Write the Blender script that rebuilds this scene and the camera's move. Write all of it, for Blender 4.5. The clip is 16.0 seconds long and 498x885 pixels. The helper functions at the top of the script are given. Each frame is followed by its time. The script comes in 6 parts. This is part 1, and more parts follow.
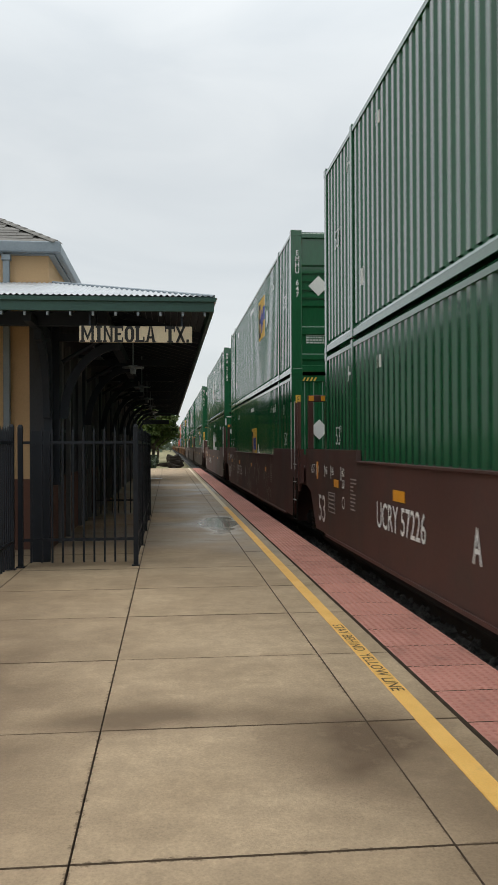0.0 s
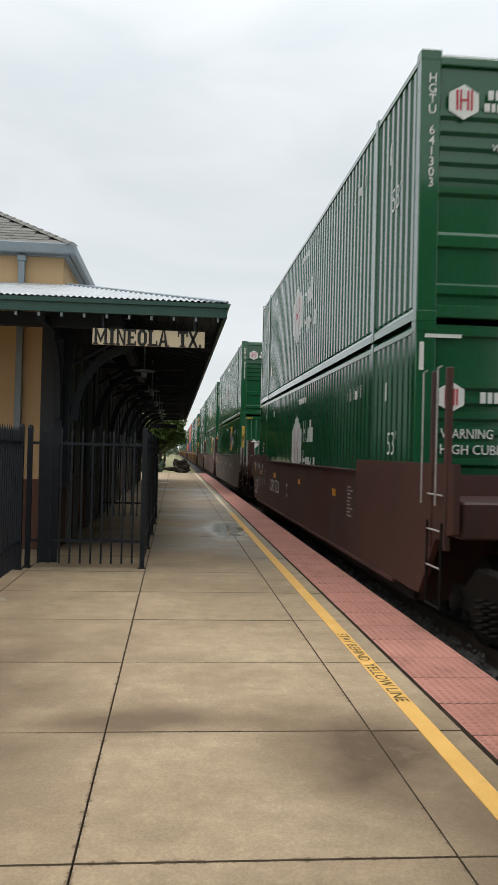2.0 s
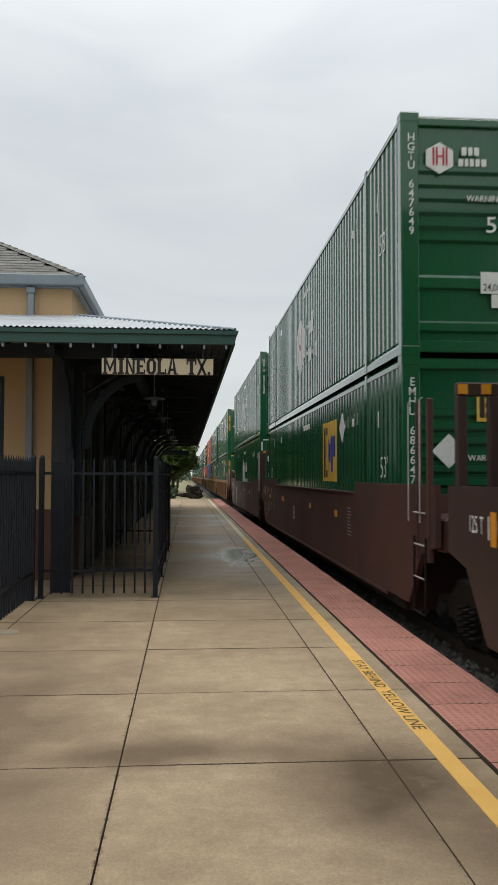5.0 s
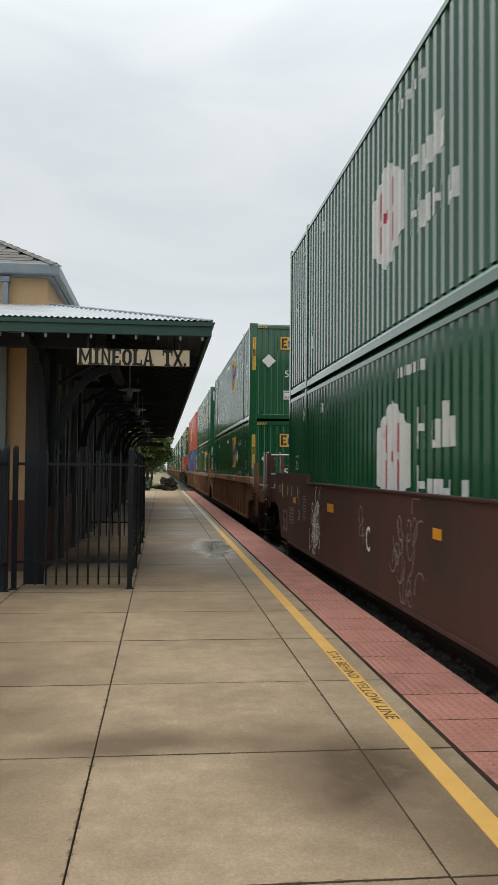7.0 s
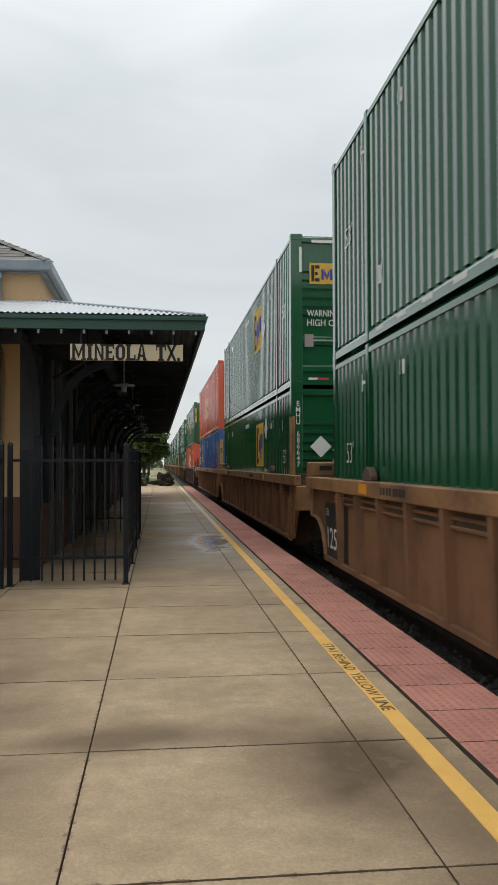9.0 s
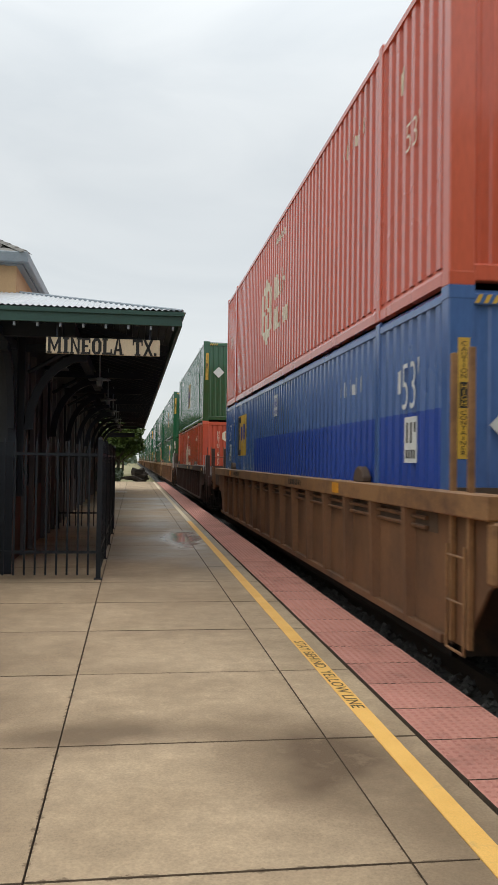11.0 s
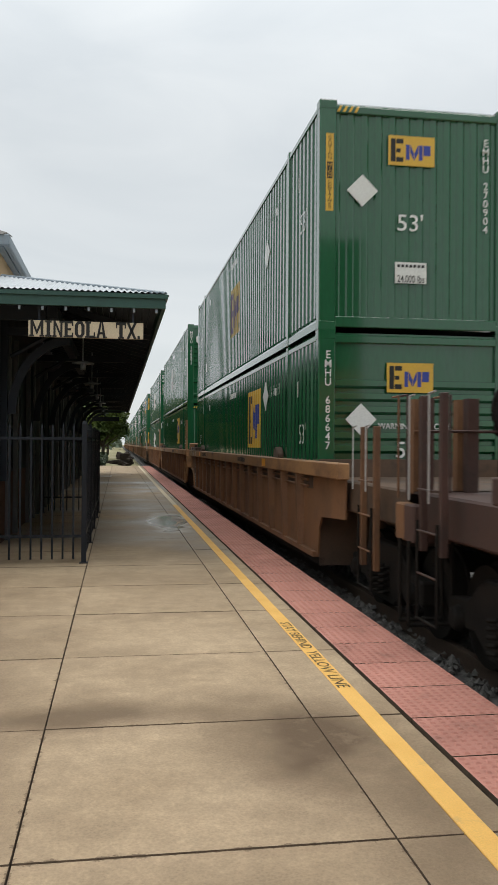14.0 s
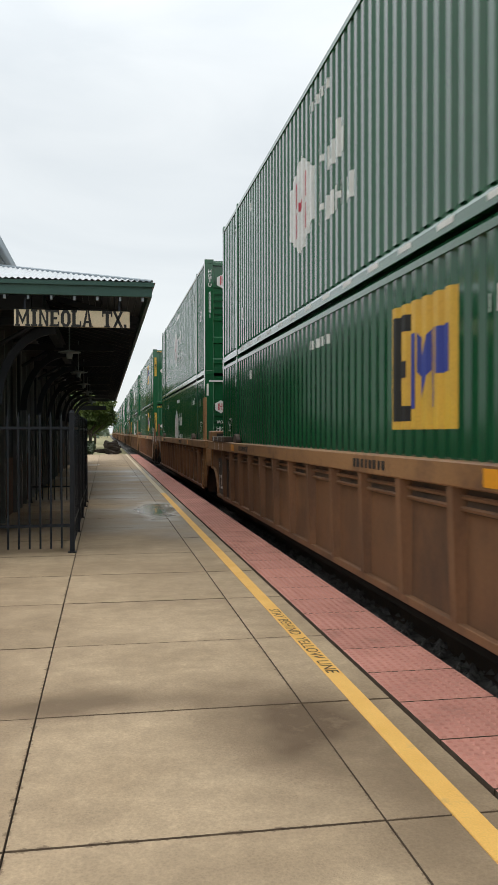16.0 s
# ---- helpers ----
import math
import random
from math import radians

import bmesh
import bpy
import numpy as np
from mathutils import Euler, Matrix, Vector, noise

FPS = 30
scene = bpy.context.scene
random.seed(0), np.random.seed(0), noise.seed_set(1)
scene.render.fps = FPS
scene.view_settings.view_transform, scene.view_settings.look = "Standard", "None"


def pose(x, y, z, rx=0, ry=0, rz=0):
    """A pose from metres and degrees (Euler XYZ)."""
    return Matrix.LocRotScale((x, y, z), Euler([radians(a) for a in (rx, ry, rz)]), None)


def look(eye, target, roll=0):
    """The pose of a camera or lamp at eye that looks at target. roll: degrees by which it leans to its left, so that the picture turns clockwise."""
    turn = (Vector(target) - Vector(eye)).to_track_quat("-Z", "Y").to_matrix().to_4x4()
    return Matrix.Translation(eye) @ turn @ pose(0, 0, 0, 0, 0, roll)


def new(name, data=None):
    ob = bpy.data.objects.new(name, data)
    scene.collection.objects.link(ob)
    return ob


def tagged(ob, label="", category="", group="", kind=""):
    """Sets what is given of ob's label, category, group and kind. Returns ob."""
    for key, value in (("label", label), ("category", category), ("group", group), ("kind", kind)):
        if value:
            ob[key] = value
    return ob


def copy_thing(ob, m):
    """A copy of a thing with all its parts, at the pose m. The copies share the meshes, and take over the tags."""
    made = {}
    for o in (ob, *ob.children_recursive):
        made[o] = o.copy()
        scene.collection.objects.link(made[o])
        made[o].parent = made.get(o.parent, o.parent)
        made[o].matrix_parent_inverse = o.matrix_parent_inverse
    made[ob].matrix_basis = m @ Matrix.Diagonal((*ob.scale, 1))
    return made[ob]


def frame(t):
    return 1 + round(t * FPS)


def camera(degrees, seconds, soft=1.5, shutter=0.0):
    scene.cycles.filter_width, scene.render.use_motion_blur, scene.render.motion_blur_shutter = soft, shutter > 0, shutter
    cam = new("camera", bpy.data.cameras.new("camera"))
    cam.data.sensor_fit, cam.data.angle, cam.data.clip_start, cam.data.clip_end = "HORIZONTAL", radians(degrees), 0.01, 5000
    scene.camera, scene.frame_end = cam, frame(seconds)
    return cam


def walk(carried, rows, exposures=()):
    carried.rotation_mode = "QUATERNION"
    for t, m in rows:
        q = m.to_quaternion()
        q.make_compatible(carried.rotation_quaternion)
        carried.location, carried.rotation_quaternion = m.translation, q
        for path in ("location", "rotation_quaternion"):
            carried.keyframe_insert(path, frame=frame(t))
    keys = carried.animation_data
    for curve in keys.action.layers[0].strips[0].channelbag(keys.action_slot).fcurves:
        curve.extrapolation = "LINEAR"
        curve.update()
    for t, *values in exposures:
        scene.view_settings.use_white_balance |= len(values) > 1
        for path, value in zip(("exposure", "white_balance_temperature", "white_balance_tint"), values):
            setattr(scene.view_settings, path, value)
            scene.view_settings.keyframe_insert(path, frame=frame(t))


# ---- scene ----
cam = camera(33.2, 16.0, soft=1.5, shutter=0.12)
PATH = [
    (0, (-0.064, 0.044, 1.602), (0.129, 2.034, 1.61), -0.3),
    (0.5, (-0.064, 0.054, 1.601), (0.135, 2.044, 1.6), 0.1),
    (1, (-0.073, 0.05, 1.606), (0.13, 2.039, 1.594), 1.0),
    (1.5, (-0.086, 0.035, 1.598), (0.108, 2.025, 1.594), 1.4),
    (2, (-0.1, 0.025, 1.599), (0.077, 2.017, 1.623), 1.4),
    (2.5, (-0.105, 0.041, 1.602), (0.051, 2.034, 1.633), 1.6),
    (3, (-0.097, 0.062, 1.601), (0.048, 2.056, 1.648), 1.6),
    (3.5, (-0.093, 0.038, 1.617), (0.04, 2.033, 1.682), 1.2),
    (4, (-0.087, 0.027, 1.622), (0.032, 2.022, 1.696), 0.8),
    (4.5, (-0.075, 0.029, 1.622), (0.053, 2.023, 1.706), 0.4),
    (7, (-0.089, 0.027, 1.614), (0.118, 2.015, 1.678), 0.5),
    (7.5, (-0.092, 0.023, 1.618), (0.103, 2.012, 1.688), 0.5),
    (8, (-0.096, 0.013, 1.615), (0.095, 2.003, 1.688), 0.0),
    (8.5, (-0.068, 0.022, 1.604), (0.142, 2.01, 1.667), -1.0),
    (9, (-0.062, 0.037, 1.605), (0.153, 2.024, 1.656), -0.2),
    (11.5, (-0.066, 0.029, 1.604), (0.213, 2.009, 1.643), 0.8),
    (12, (-0.061, 0.032, 1.606), (0.216, 2.012, 1.631), 0.7),
    (12.5, (-0.07, 0.04, 1.602), (0.207, 2.021, 1.621), 0.9),
    (13, (-0.067, 0.04, 1.606), (0.213, 2.02, 1.622), 1.0),
    (13.5, (-0.065, 0.046, 1.599), (0.228, 2.024, 1.609), 0.7),
    (14, (-0.059, 0.038, 1.596), (0.251, 2.014, 1.601), 0.4),
    (14.5, (-0.052, 0.036, 1.59), (0.268, 2.01, 1.587), -0.2),
    (15, (-0.056, 0.022, 1.601), (0.277, 1.994, 1.596), -0.2),
    (15.5, (-0.061, 0.019, 1.603), (0.278, 1.99, 1.591), -0.1),
    (16, (-0.061, 0.022, 1.601), (0.278, 1.993, 1.576), -0.1),
]
EXPOSURES = [(0, 0.14), (0.5, 0.26), (1, 0.27), (1.5, 0.22), (2, 0.24), (2.5, 0.22), (3, 0.14), (3.5, 0.03), (4.5, 0.03), (7, 0.13), (7.5, 0.12), (8, 0.0), (8.5, 0.04), (9, 0.09), (11.5, 0.17), (12.5, 0.12), (13, 0.17), (14, 0.14), (14.5, 0.22), (15.5, 0.29), (16, 0.35)]
walk(cam, [(t, look(eye, target, roll)) for t, eye, target, roll in PATH], EXPOSURES)

# ---- light: an overcast afternoon ----
world = bpy.data.worlds.new("overcast")
scene.world = world
world.use_nodes = True


def build_world():
    nt = world.node_tree
    nt.nodes.clear()
    n, l = nt.nodes, nt.links
    co = n.new("ShaderNodeTexCoord")
    sky = n.new("ShaderNodeTexSky")
    sky.sky_type, sky.sun_disc = "NISHITA", False
    sky.sun_elevation, sky.sun_rotation = radians(65), radians(56)
    sep = n.new("ShaderNodeSeparateXYZ")
    l.new(co.outputs["Generated"], sep.inputs[0])
    # brighter towards the zenith, as an overcast sky is
    lift = n.new("ShaderNodeMapRange")
    lift.interpolation_type = "SMOOTHSTEP"
    lift.inputs["From Min"].default_value, lift.inputs["From Max"].default_value = 0.28, 1.0
    lift.inputs["To Min"].default_value, lift.inputs["To Max"].default_value = SKY_LOW, SKY_HIGH
    l.new(sep.outputs["Z"], lift.inputs["Value"])
    # cloud sheets, flattened towards the horizon
    mp = n.new("ShaderNodeMapping")
    mp.inputs["Scale"].default_value = (1.0, 1.0, 3.2)
    l.new(co.outputs["Generated"], mp.inputs["Vector"])
    no = n.new("ShaderNodeTexNoise")
    no.inputs["Scale"].default_value, no.inputs["Detail"].default_value = 3.4, 5.0
    no.inputs["Roughness"].default_value = 0.5
    no.inputs["Distortion"].default_value = 0.6
    l.new(mp.outputs[0], no.inputs["Vector"])
    ramp = n.new("ShaderNodeValToRGB")
    ramp.color_ramp.elements[0].position, ramp.color_ramp.elements[1].position = 0.33, 0.66
    ramp.color_ramp.elements[0].color = (0.875, 0.925, 0.945, 1)
    ramp.color_ramp.elements[1].color = (0.995, 1.035, 1.04, 1)
    l.new(no.outputs["Fac"], ramp.inputs[0])
    mul = n.new("ShaderNodeMixRGB")
    mul.blend_type = "MULTIPLY"
    mul.inputs[0].default_value = 1
    l.new(ramp.outputs[0], mul.inputs[1])
    l.new(lift.outputs[0], mul.inputs[2])
    add = n.new("ShaderNodeMixRGB")
    add.blend_type = "ADD"
    add.inputs[0].default_value = 0.012
    l.new(mul.outputs[0], add.inputs[1])
    l.new(sky.outputs[0], add.inputs[2])
    bg = n.new("ShaderNodeBackground")
    bg.inputs["Strength"].default_value = 1.0
    out = n.new("ShaderNodeOutputWorld")
    l.new(add.outputs[0], bg.inputs[0])
    l.new(bg.outputs[0], out.inputs[0])


SKY_LOW, SKY_HIGH = 0.64, 1.55
build_world()
sun = new("sun", bpy.data.lights.new("sun", "SUN"))
sun.data.energy, sun.data.angle, sun.data.color = 0.7, radians(40), (1.0, 0.96, 0.90)
sun.matrix_world = look((12, 14, 40), (0, 6, 0))


# ---- materials ----
def material(name, a, b, rough=0.7, scale=2.0, grain=40.0, bump=0.2, metal=0.0, vary=0.0, coat=0.0, dirt=None, dirt_at=(0.55, 0.75), dirt_scale=1.2, stretch=(1, 1, 1), spec=0.4):
    """Two tones on a broad noise, a fine grain, and stains of a third tone with a shape of their own."""
    m = bpy.data.materials.new(name)
    m.use_nodes = True
    nt = m.node_tree
    n, l = nt.nodes, nt.links
    p = n["Principled BSDF"]
    co = n.new("ShaderNodeTexCoord")
    info = n.new("ShaderNodeObjectInfo")
    off = n.new("ShaderNodeVectorMath")
    off.operation = "MULTIPLY_ADD"
    off.inputs[1].default_value = stretch
    rnd = n.new("ShaderNodeVectorMath")
    rnd.operation = "SCALE"
    rnd.inputs[0].default_value = (37.0, 53.0, 19.0)
    l.new(info.outputs["Random"], rnd.inputs["Scale"])
    l.new(co.outputs["Object"], off.inputs[0])
    l.new(rnd.outputs[0], off.inputs[2])
    broad = n.new("ShaderNodeTexNoise")
    broad.inputs["Scale"].default_value, broad.inputs["Detail"].default_value = scale, 5
    l.new(off.outputs[0], broad.inputs["Vector"])
    mix = n.new("ShaderNodeMixRGB")
    mix.inputs[1].default_value, mix.inputs[2].default_value = (*a, 1), (*b, 1)
    steep = n.new("ShaderNodeMapRange")
    steep.inputs["From Min"].default_value, steep.inputs["From Max"].default_value = 0.3, 0.7
    l.new(broad.outputs["Fac"], steep.inputs["Value"])
    l.new(steep.outputs[0], mix.inputs[0])
    col = mix.outputs[0]
    fine = n.new("ShaderNodeTexNoise")
    fine.inputs["Scale"].default_value, fine.inputs["Detail"].default_value = grain, 3
    l.new(off.outputs[0], fine.inputs["Vector"])
    if dirt:
        d = n.new("ShaderNodeTexNoise")
        d.inputs["Scale"].default_value, d.inputs["Detail"].default_value = dirt_scale, 8
        d.inputs["Roughness"].default_value = 0.65
        l.new(off.outputs[0], d.inputs["Vector"])
        r = n.new("ShaderNodeMapRange")
        r.inputs["From Min"].default_value, r.inputs["From Max"].default_value = dirt_at
        l.new(d.outputs["Fac"], r.inputs["Value"])
        m2 = n.new("ShaderNodeMixRGB")
        m2.inputs[2].default_value = (*dirt, 1)
        l.new(r.outputs[0], m2.inputs[0])
        l.new(col, m2.inputs[1])
        col = m2.outputs[0]
    hsv = n.new("ShaderNodeHueSaturation")
    val = n.new("ShaderNodeMath")
    val.operation = "MULTIPLY_ADD"
    l.new(fine.outputs["Fac"], val.inputs[0])
    val.inputs[1].default_value, val.inputs[2].default_value = 0.36, 0.82
    v2 = n.new("ShaderNodeMath")
    v2.operation = "MULTIPLY_ADD"
    l.new(info.outputs["Random"], v2.inputs[0])
    v2.inputs[1].default_value = vary
    l.new(val.outputs[0], v2.inputs[2])
    l.new(v2.outputs[0], hsv.inputs["Value"])
    l.new(col, hsv.inputs["Color"])
    l.new(hsv.outputs[0], p.inputs["Base Color"])
    p.inputs["Roughness"].default_value, p.inputs["Metallic"].default_value = rough, metal
    p.inputs["Specular IOR Level"].default_value = spec
    p.inputs["Coat Weight"].default_value, p.inputs["Coat Roughness"].default_value = coat, 0.07
    rr = n.new("ShaderNodeMath")
    rr.operation = "MULTIPLY_ADD"
    l.new(steep.outputs[0], rr.inputs[0])
    rr.inputs[1].default_value, rr.inputs[2].default_value = 0.14, rough - 0.07
    l.new(rr.outputs[0], p.inputs["Roughness"])
    bp = n.new("ShaderNodeBump")
    bp.inputs["Strength"].default_value, bp.inputs["Distance"].default_value = bump, 0.01
    l.new(fine.outputs["Fac"], bp.inputs["Height"])
    l.new(bp.outputs[0], p.inputs["Normal"])
    return m


M = {
    "concrete": material("concrete", (0.30, 0.245, 0.175), (0.37, 0.305, 0.22), 0.75, 1.1, 90, 0.25, vary=0.06, dirt=(0.13, 0.10, 0.075), dirt_at=(0.56, 0.80), dirt_scale=0.55),
    "joint": material("joint_dirt", (0.075, 0.050, 0.031), (0.125, 0.086, 0.054), 0.95, 9, 90, 0.6),
    "yellow": material("yellow_paint", (0.86, 0.50, 0.13), (0.80, 0.45, 0.11), 0.6, 5, 120, 0.2, dirt=(0.50, 0.33, 0.14), dirt_at=(0.62, 0.8), dirt_scale=6),
    "tactile": material("tactile_tile", (0.50, 0.225, 0.172), (0.43, 0.188, 0.142), 0.65, 3, 60, 0.2, vary=0.16, dirt=(0.27, 0.135, 0.105), dirt_at=(0.58, 0.82), dirt_scale=3),
    "ballast": material("ballast_stone", (0.055, 0.052, 0.049), (0.17, 0.162, 0.15), 0.9, 9, 40, 0.6, vary=0.3, spec=0.15),
    "tie": material("tie_wood", (0.035, 0.028, 0.023), (0.060, 0.048, 0.038), 0.9, 3, 60, 0.6, spec=0.1),
    "rail": material("rail_steel", (0.050, 0.036, 0.028), (0.085, 0.060, 0.045), 0.7, 4, 60, 0.2, metal=0.2, spec=0.2),
    "iron": material("black_iron", (0.005, 0.0075, 0.012), (0.009, 0.0125, 0.019), 0.45, 6, 80, 0.1, spec=0.35),
    "stucco": material("ochre_stucco", (0.60, 0.405, 0.225), (0.55, 0.365, 0.20), 0.9, 1.2, 70, 0.5, dirt=(0.40, 0.27, 0.15), dirt_at=(0.6, 0.85), dirt_scale=0.9),
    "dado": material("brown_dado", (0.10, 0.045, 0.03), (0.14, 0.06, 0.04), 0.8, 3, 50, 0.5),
    "greenwood": material("dark_green_wood", (0.028, 0.075, 0.062), (0.036, 0.092, 0.075), 0.55, 3, 50, 0.15),
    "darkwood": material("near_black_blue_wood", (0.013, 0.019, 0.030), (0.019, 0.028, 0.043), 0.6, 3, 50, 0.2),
    "tin": material("galvanised_sheet", (0.42, 0.44, 0.46), (0.52, 0.54, 0.56), 0.45, 3, 60, 0.1, metal=0.35, dirt=(0.30, 0.29, 0.27), dirt_at=(0.6, 0.85), dirt_scale=2),
    "gutter": material("grey_gutter", (0.20, 0.24, 0.27), (0.25, 0.29, 0.32), 0.5, 3, 40, 0.1),
    "shingle": material("grey_shingle", (0.12, 0.115, 0.105), (0.19, 0.18, 0.165), 0.9, 5, 120, 0.6, vary=0.35),
    "cream": material("cream_board", (0.62, 0.52, 0.36), (0.68, 0.57, 0.40), 0.7, 4, 60, 0.1),
    "glass": material("dark_glass", (0.01, 0.012, 0.015), (0.015, 0.018, 0.02), 0.12, 2, 20, 0.0, spec=0.6),
    "green": material("green_container_paint", (0.010, 0.076, 0.029), (0.014, 0.090, 0.037), 0.15, 0.5, 30, 0.012, vary=0.10, dirt=(0.026, 0.078, 0.046), dirt_at=(0.52, 0.86), dirt_scale=1.4, stretch=(1, 1, 0.22), spec=0.5, coat=0.65),
    "red": material("orange_red_container_paint", (0.54, 0.088, 0.042), (0.60, 0.115, 0.058), 0.26, 0.5, 30, 0.04, vary=0.05, dirt=(0.38, 0.10, 0.06), dirt_at=(0.56, 0.82), dirt_scale=1.2, stretch=(1, 1, 0.25), spec=0.6, coat=0.25),
    "blue": material("pale_blue_container_paint", (0.065, 0.135, 0.34), (0.085, 0.16, 0.37), 0.26, 0.5, 30, 0.04, dirt=(0.06, 0.11, 0.26), dirt_at=(0.55, 0.82), dirt_scale=1.2, stretch=(1, 1, 0.25), spec=0.6, coat=0.25),
    "paleblue": material("deep_blue_patch_paint", (0.018, 0.058, 0.31), (0.024, 0.07, 0.35), 0.4, 0.7, 30, 0.05, coat=0.25),
    "white": material("white_paint", (0.62, 0.63, 0.60), (0.72, 0.72, 0.70), 0.5, 2, 50, 0.05, dirt=(0.42, 0.45, 0.42), dirt_at=(0.58, 0.8), dirt_scale=2),
    "ivory": material("ivory_paint", (0.70, 0.60, 0.44), (0.76, 0.66, 0.50), 0.5, 2, 50, 0.05),
    "decalred": material("red_paint", (0.42, 0.03, 0.05), (0.48, 0.04, 0.06), 0.5, 2, 50, 0.05),
    "decalyellow": material("golden_yellow_paint", (0.68, 0.42, 0.05), (0.60, 0.36, 0.06), 0.5, 2, 50, 0.05, dirt=(0.40, 0.27, 0.07), dirt_at=(0.6, 0.8), dirt_scale=3),
    "decalblue": material("deep_blue_paint", (0.03, 0.05, 0.26), (0.04, 0.06, 0.30), 0.5, 2, 50, 0.05),
    "black": material("black_paint", (0.012, 0.012, 0.012), (0.02, 0.02, 0.02), 0.6, 2, 50, 0.05),
    "amber": material("amber_reflective_tape", (0.75, 0.32, 0.02), (0.65, 0.27, 0.02), 0.4, 2, 50, 0.05),
    "maroon": material("maroon_car_paint", (0.056, 0.021, 0.0165), (0.080, 0.031, 0.023), 0.6, 0.8, 35, 0.12, vary=0.10, dirt=(0.036, 0.024, 0.020), dirt_at=(0.46, 0.72), dirt_scale=1.2, stretch=(1, 0.6, 0.5)),
    "tan": material("weathered_tan_car_paint", (0.140, 0.066, 0.030), (0.195, 0.094, 0.042), 0.7, 1.0, 40, 0.2, vary=0.12, dirt=(0.058, 0.032, 0.020), dirt_at=(0.45, 0.76), dirt_scale=1.3, stretch=(1, 0.9, 0.6)),
    "chord": material("worn_tan_top_chord_paint", (0.23, 0.116, 0.048), (0.31, 0.165, 0.070), 0.55, 1.2, 40, 0.15, vary=0.12, dirt=(0.095, 0.046, 0.026), dirt_at=(0.46, 0.72), dirt_scale=2.2, stretch=(1, 0.6, 1)),
    "faded": material("faded_stencil_paint", (0.26, 0.22, 0.20), (0.34, 0.29, 0.27), 0.7, 4, 60, 0.05),
    "fadedyellow": material("sun_faded_yellow_paint", (0.46, 0.33, 0.10), (0.38, 0.28, 0.11), 0.5, 2, 50, 0.05, dirt=(0.12, 0.16, 0.08), dirt_at=(0.5, 0.7), dirt_scale=5),
    "fadedblue": material("sun_faded_violet_paint", (0.10, 0.075, 0.16), (0.14, 0.11, 0.18), 0.5, 2, 50, 0.05, dirt=(0.30, 0.22, 0.09), dirt_at=(0.5, 0.7), dirt_scale=6),
    "linetext": material("worn_dark_lettering", (0.085, 0.055, 0.018), (0.14, 0.09, 0.03), 0.7, 8, 90, 0.05),
    # dark tone for the shaded wall under the canopy, and a shop cornice
    "wallshade_trim": material("dark_grey_wall_shade_and_trim", (0.050, 0.054, 0.062), (0.072, 0.076, 0.086), 0.8, 1.5, 60, 0.3, dirt=(0.032, 0.034, 0.039), dirt_at=(0.5, 0.75), dirt_scale=1.5, stretch=(1, 1, 0.3)),
    "pilaster": material("grey_trim_paint", (0.13, 0.135, 0.14), (0.17, 0.175, 0.18), 0.7, 2, 50, 0.1),
    "endgrime_recess": material("grimy_end_and_recess_shade", (0.065, 0.040, 0.026), (0.11, 0.066, 0.040), 0.7, 1.5, 40, 0.2, dirt=(0.03, 0.024, 0.02), dirt_at=(0.5, 0.7), dirt_scale=2.5),
    "hedge": material("dark_hedge_leaf", (0.016, 0.030, 0.010), (0.035, 0.055, 0.018), 0.6, 0.5, 9, 0.0),
    "soot": material("soot_maroon_car_paint", (0.050, 0.026, 0.021), (0.074, 0.038, 0.029), 0.65, 1.0, 40, 0.15, dirt=(0.030, 0.024, 0.021), dirt_at=(0.5, 0.75), dirt_scale=1.4),
    # oily grimy steel, darkened further for the shade under the cars
    "steel": material("grimy_steel_with_shade", (0.009, 0.008, 0.007), (0.020, 0.017, 0.014), 0.85, 4, 60, 0.3, spec=0.12),
    "bright": material("worn_bare_steel", (0.38, 0.37, 0.36), (0.48, 0.47, 0.45), 0.45, 6, 60, 0.1, metal=0.5),
    "ground": material("dry_grass_and_gravel", (0.34, 0.29, 0.17), (0.22, 0.22, 0.10), 0.95, 0.35, 12, 0.6, dirt=(0.42, 0.36, 0.24), dirt_at=(0.5, 0.7), dirt_scale=0.12),
    "gravel": material("grey_gravel", (0.16, 0.15, 0.14), (0.24, 0.23, 0.21), 0.95, 1.5, 25, 0.7),
    "leaf": material("oak_leaf", (0.045, 0.085, 0.016), (0.15, 0.20, 0.045), 0.6, 0.5, 9, 0.0, vary=0.1),
    "bark": material("bark", (0.07, 0.055, 0.04), (0.11, 0.09, 0.065), 0.95, 4, 30, 0.8),
    "graffiti": material("pale_scrawl_paint", (0.20, 0.165, 0.155), (0.28, 0.24, 0.22), 0.7, 3, 40, 0.1),
    # canopy wood in a lighter copy, carrying the light deep under the roof
    "underside": material("light_lifted_grey_boards", (0.040, 0.052, 0.068), (0.056, 0.070, 0.090), 0.65, 3, 50, 0.2),
    "darkmaroon": material("grimy_dark_maroon_paint", (0.038, 0.020, 0.017), (0.058, 0.027, 0.022), 0.55, 0.8, 35, 0.12, dirt=(0.026, 0.020, 0.017), dirt_at=(0.48, 0.74), dirt_scale=1.6, stretch=(1, 0.7, 0.5)),
    "woods": material("unseen_belt_leaf", (0.030, 0.048, 0.018), (0.060, 0.085, 0.030), 0.8, 0.2, 4, 0.0),
    "plaster": material("pale_plaster", (0.66, 0.62, 0.54), (0.72, 0.68, 0.60), 0.85, 1.0, 30, 0.2, dirt=(0.48, 0.44, 0.37), dirt_at=(0.58, 0.8), dirt_scale=0.7),
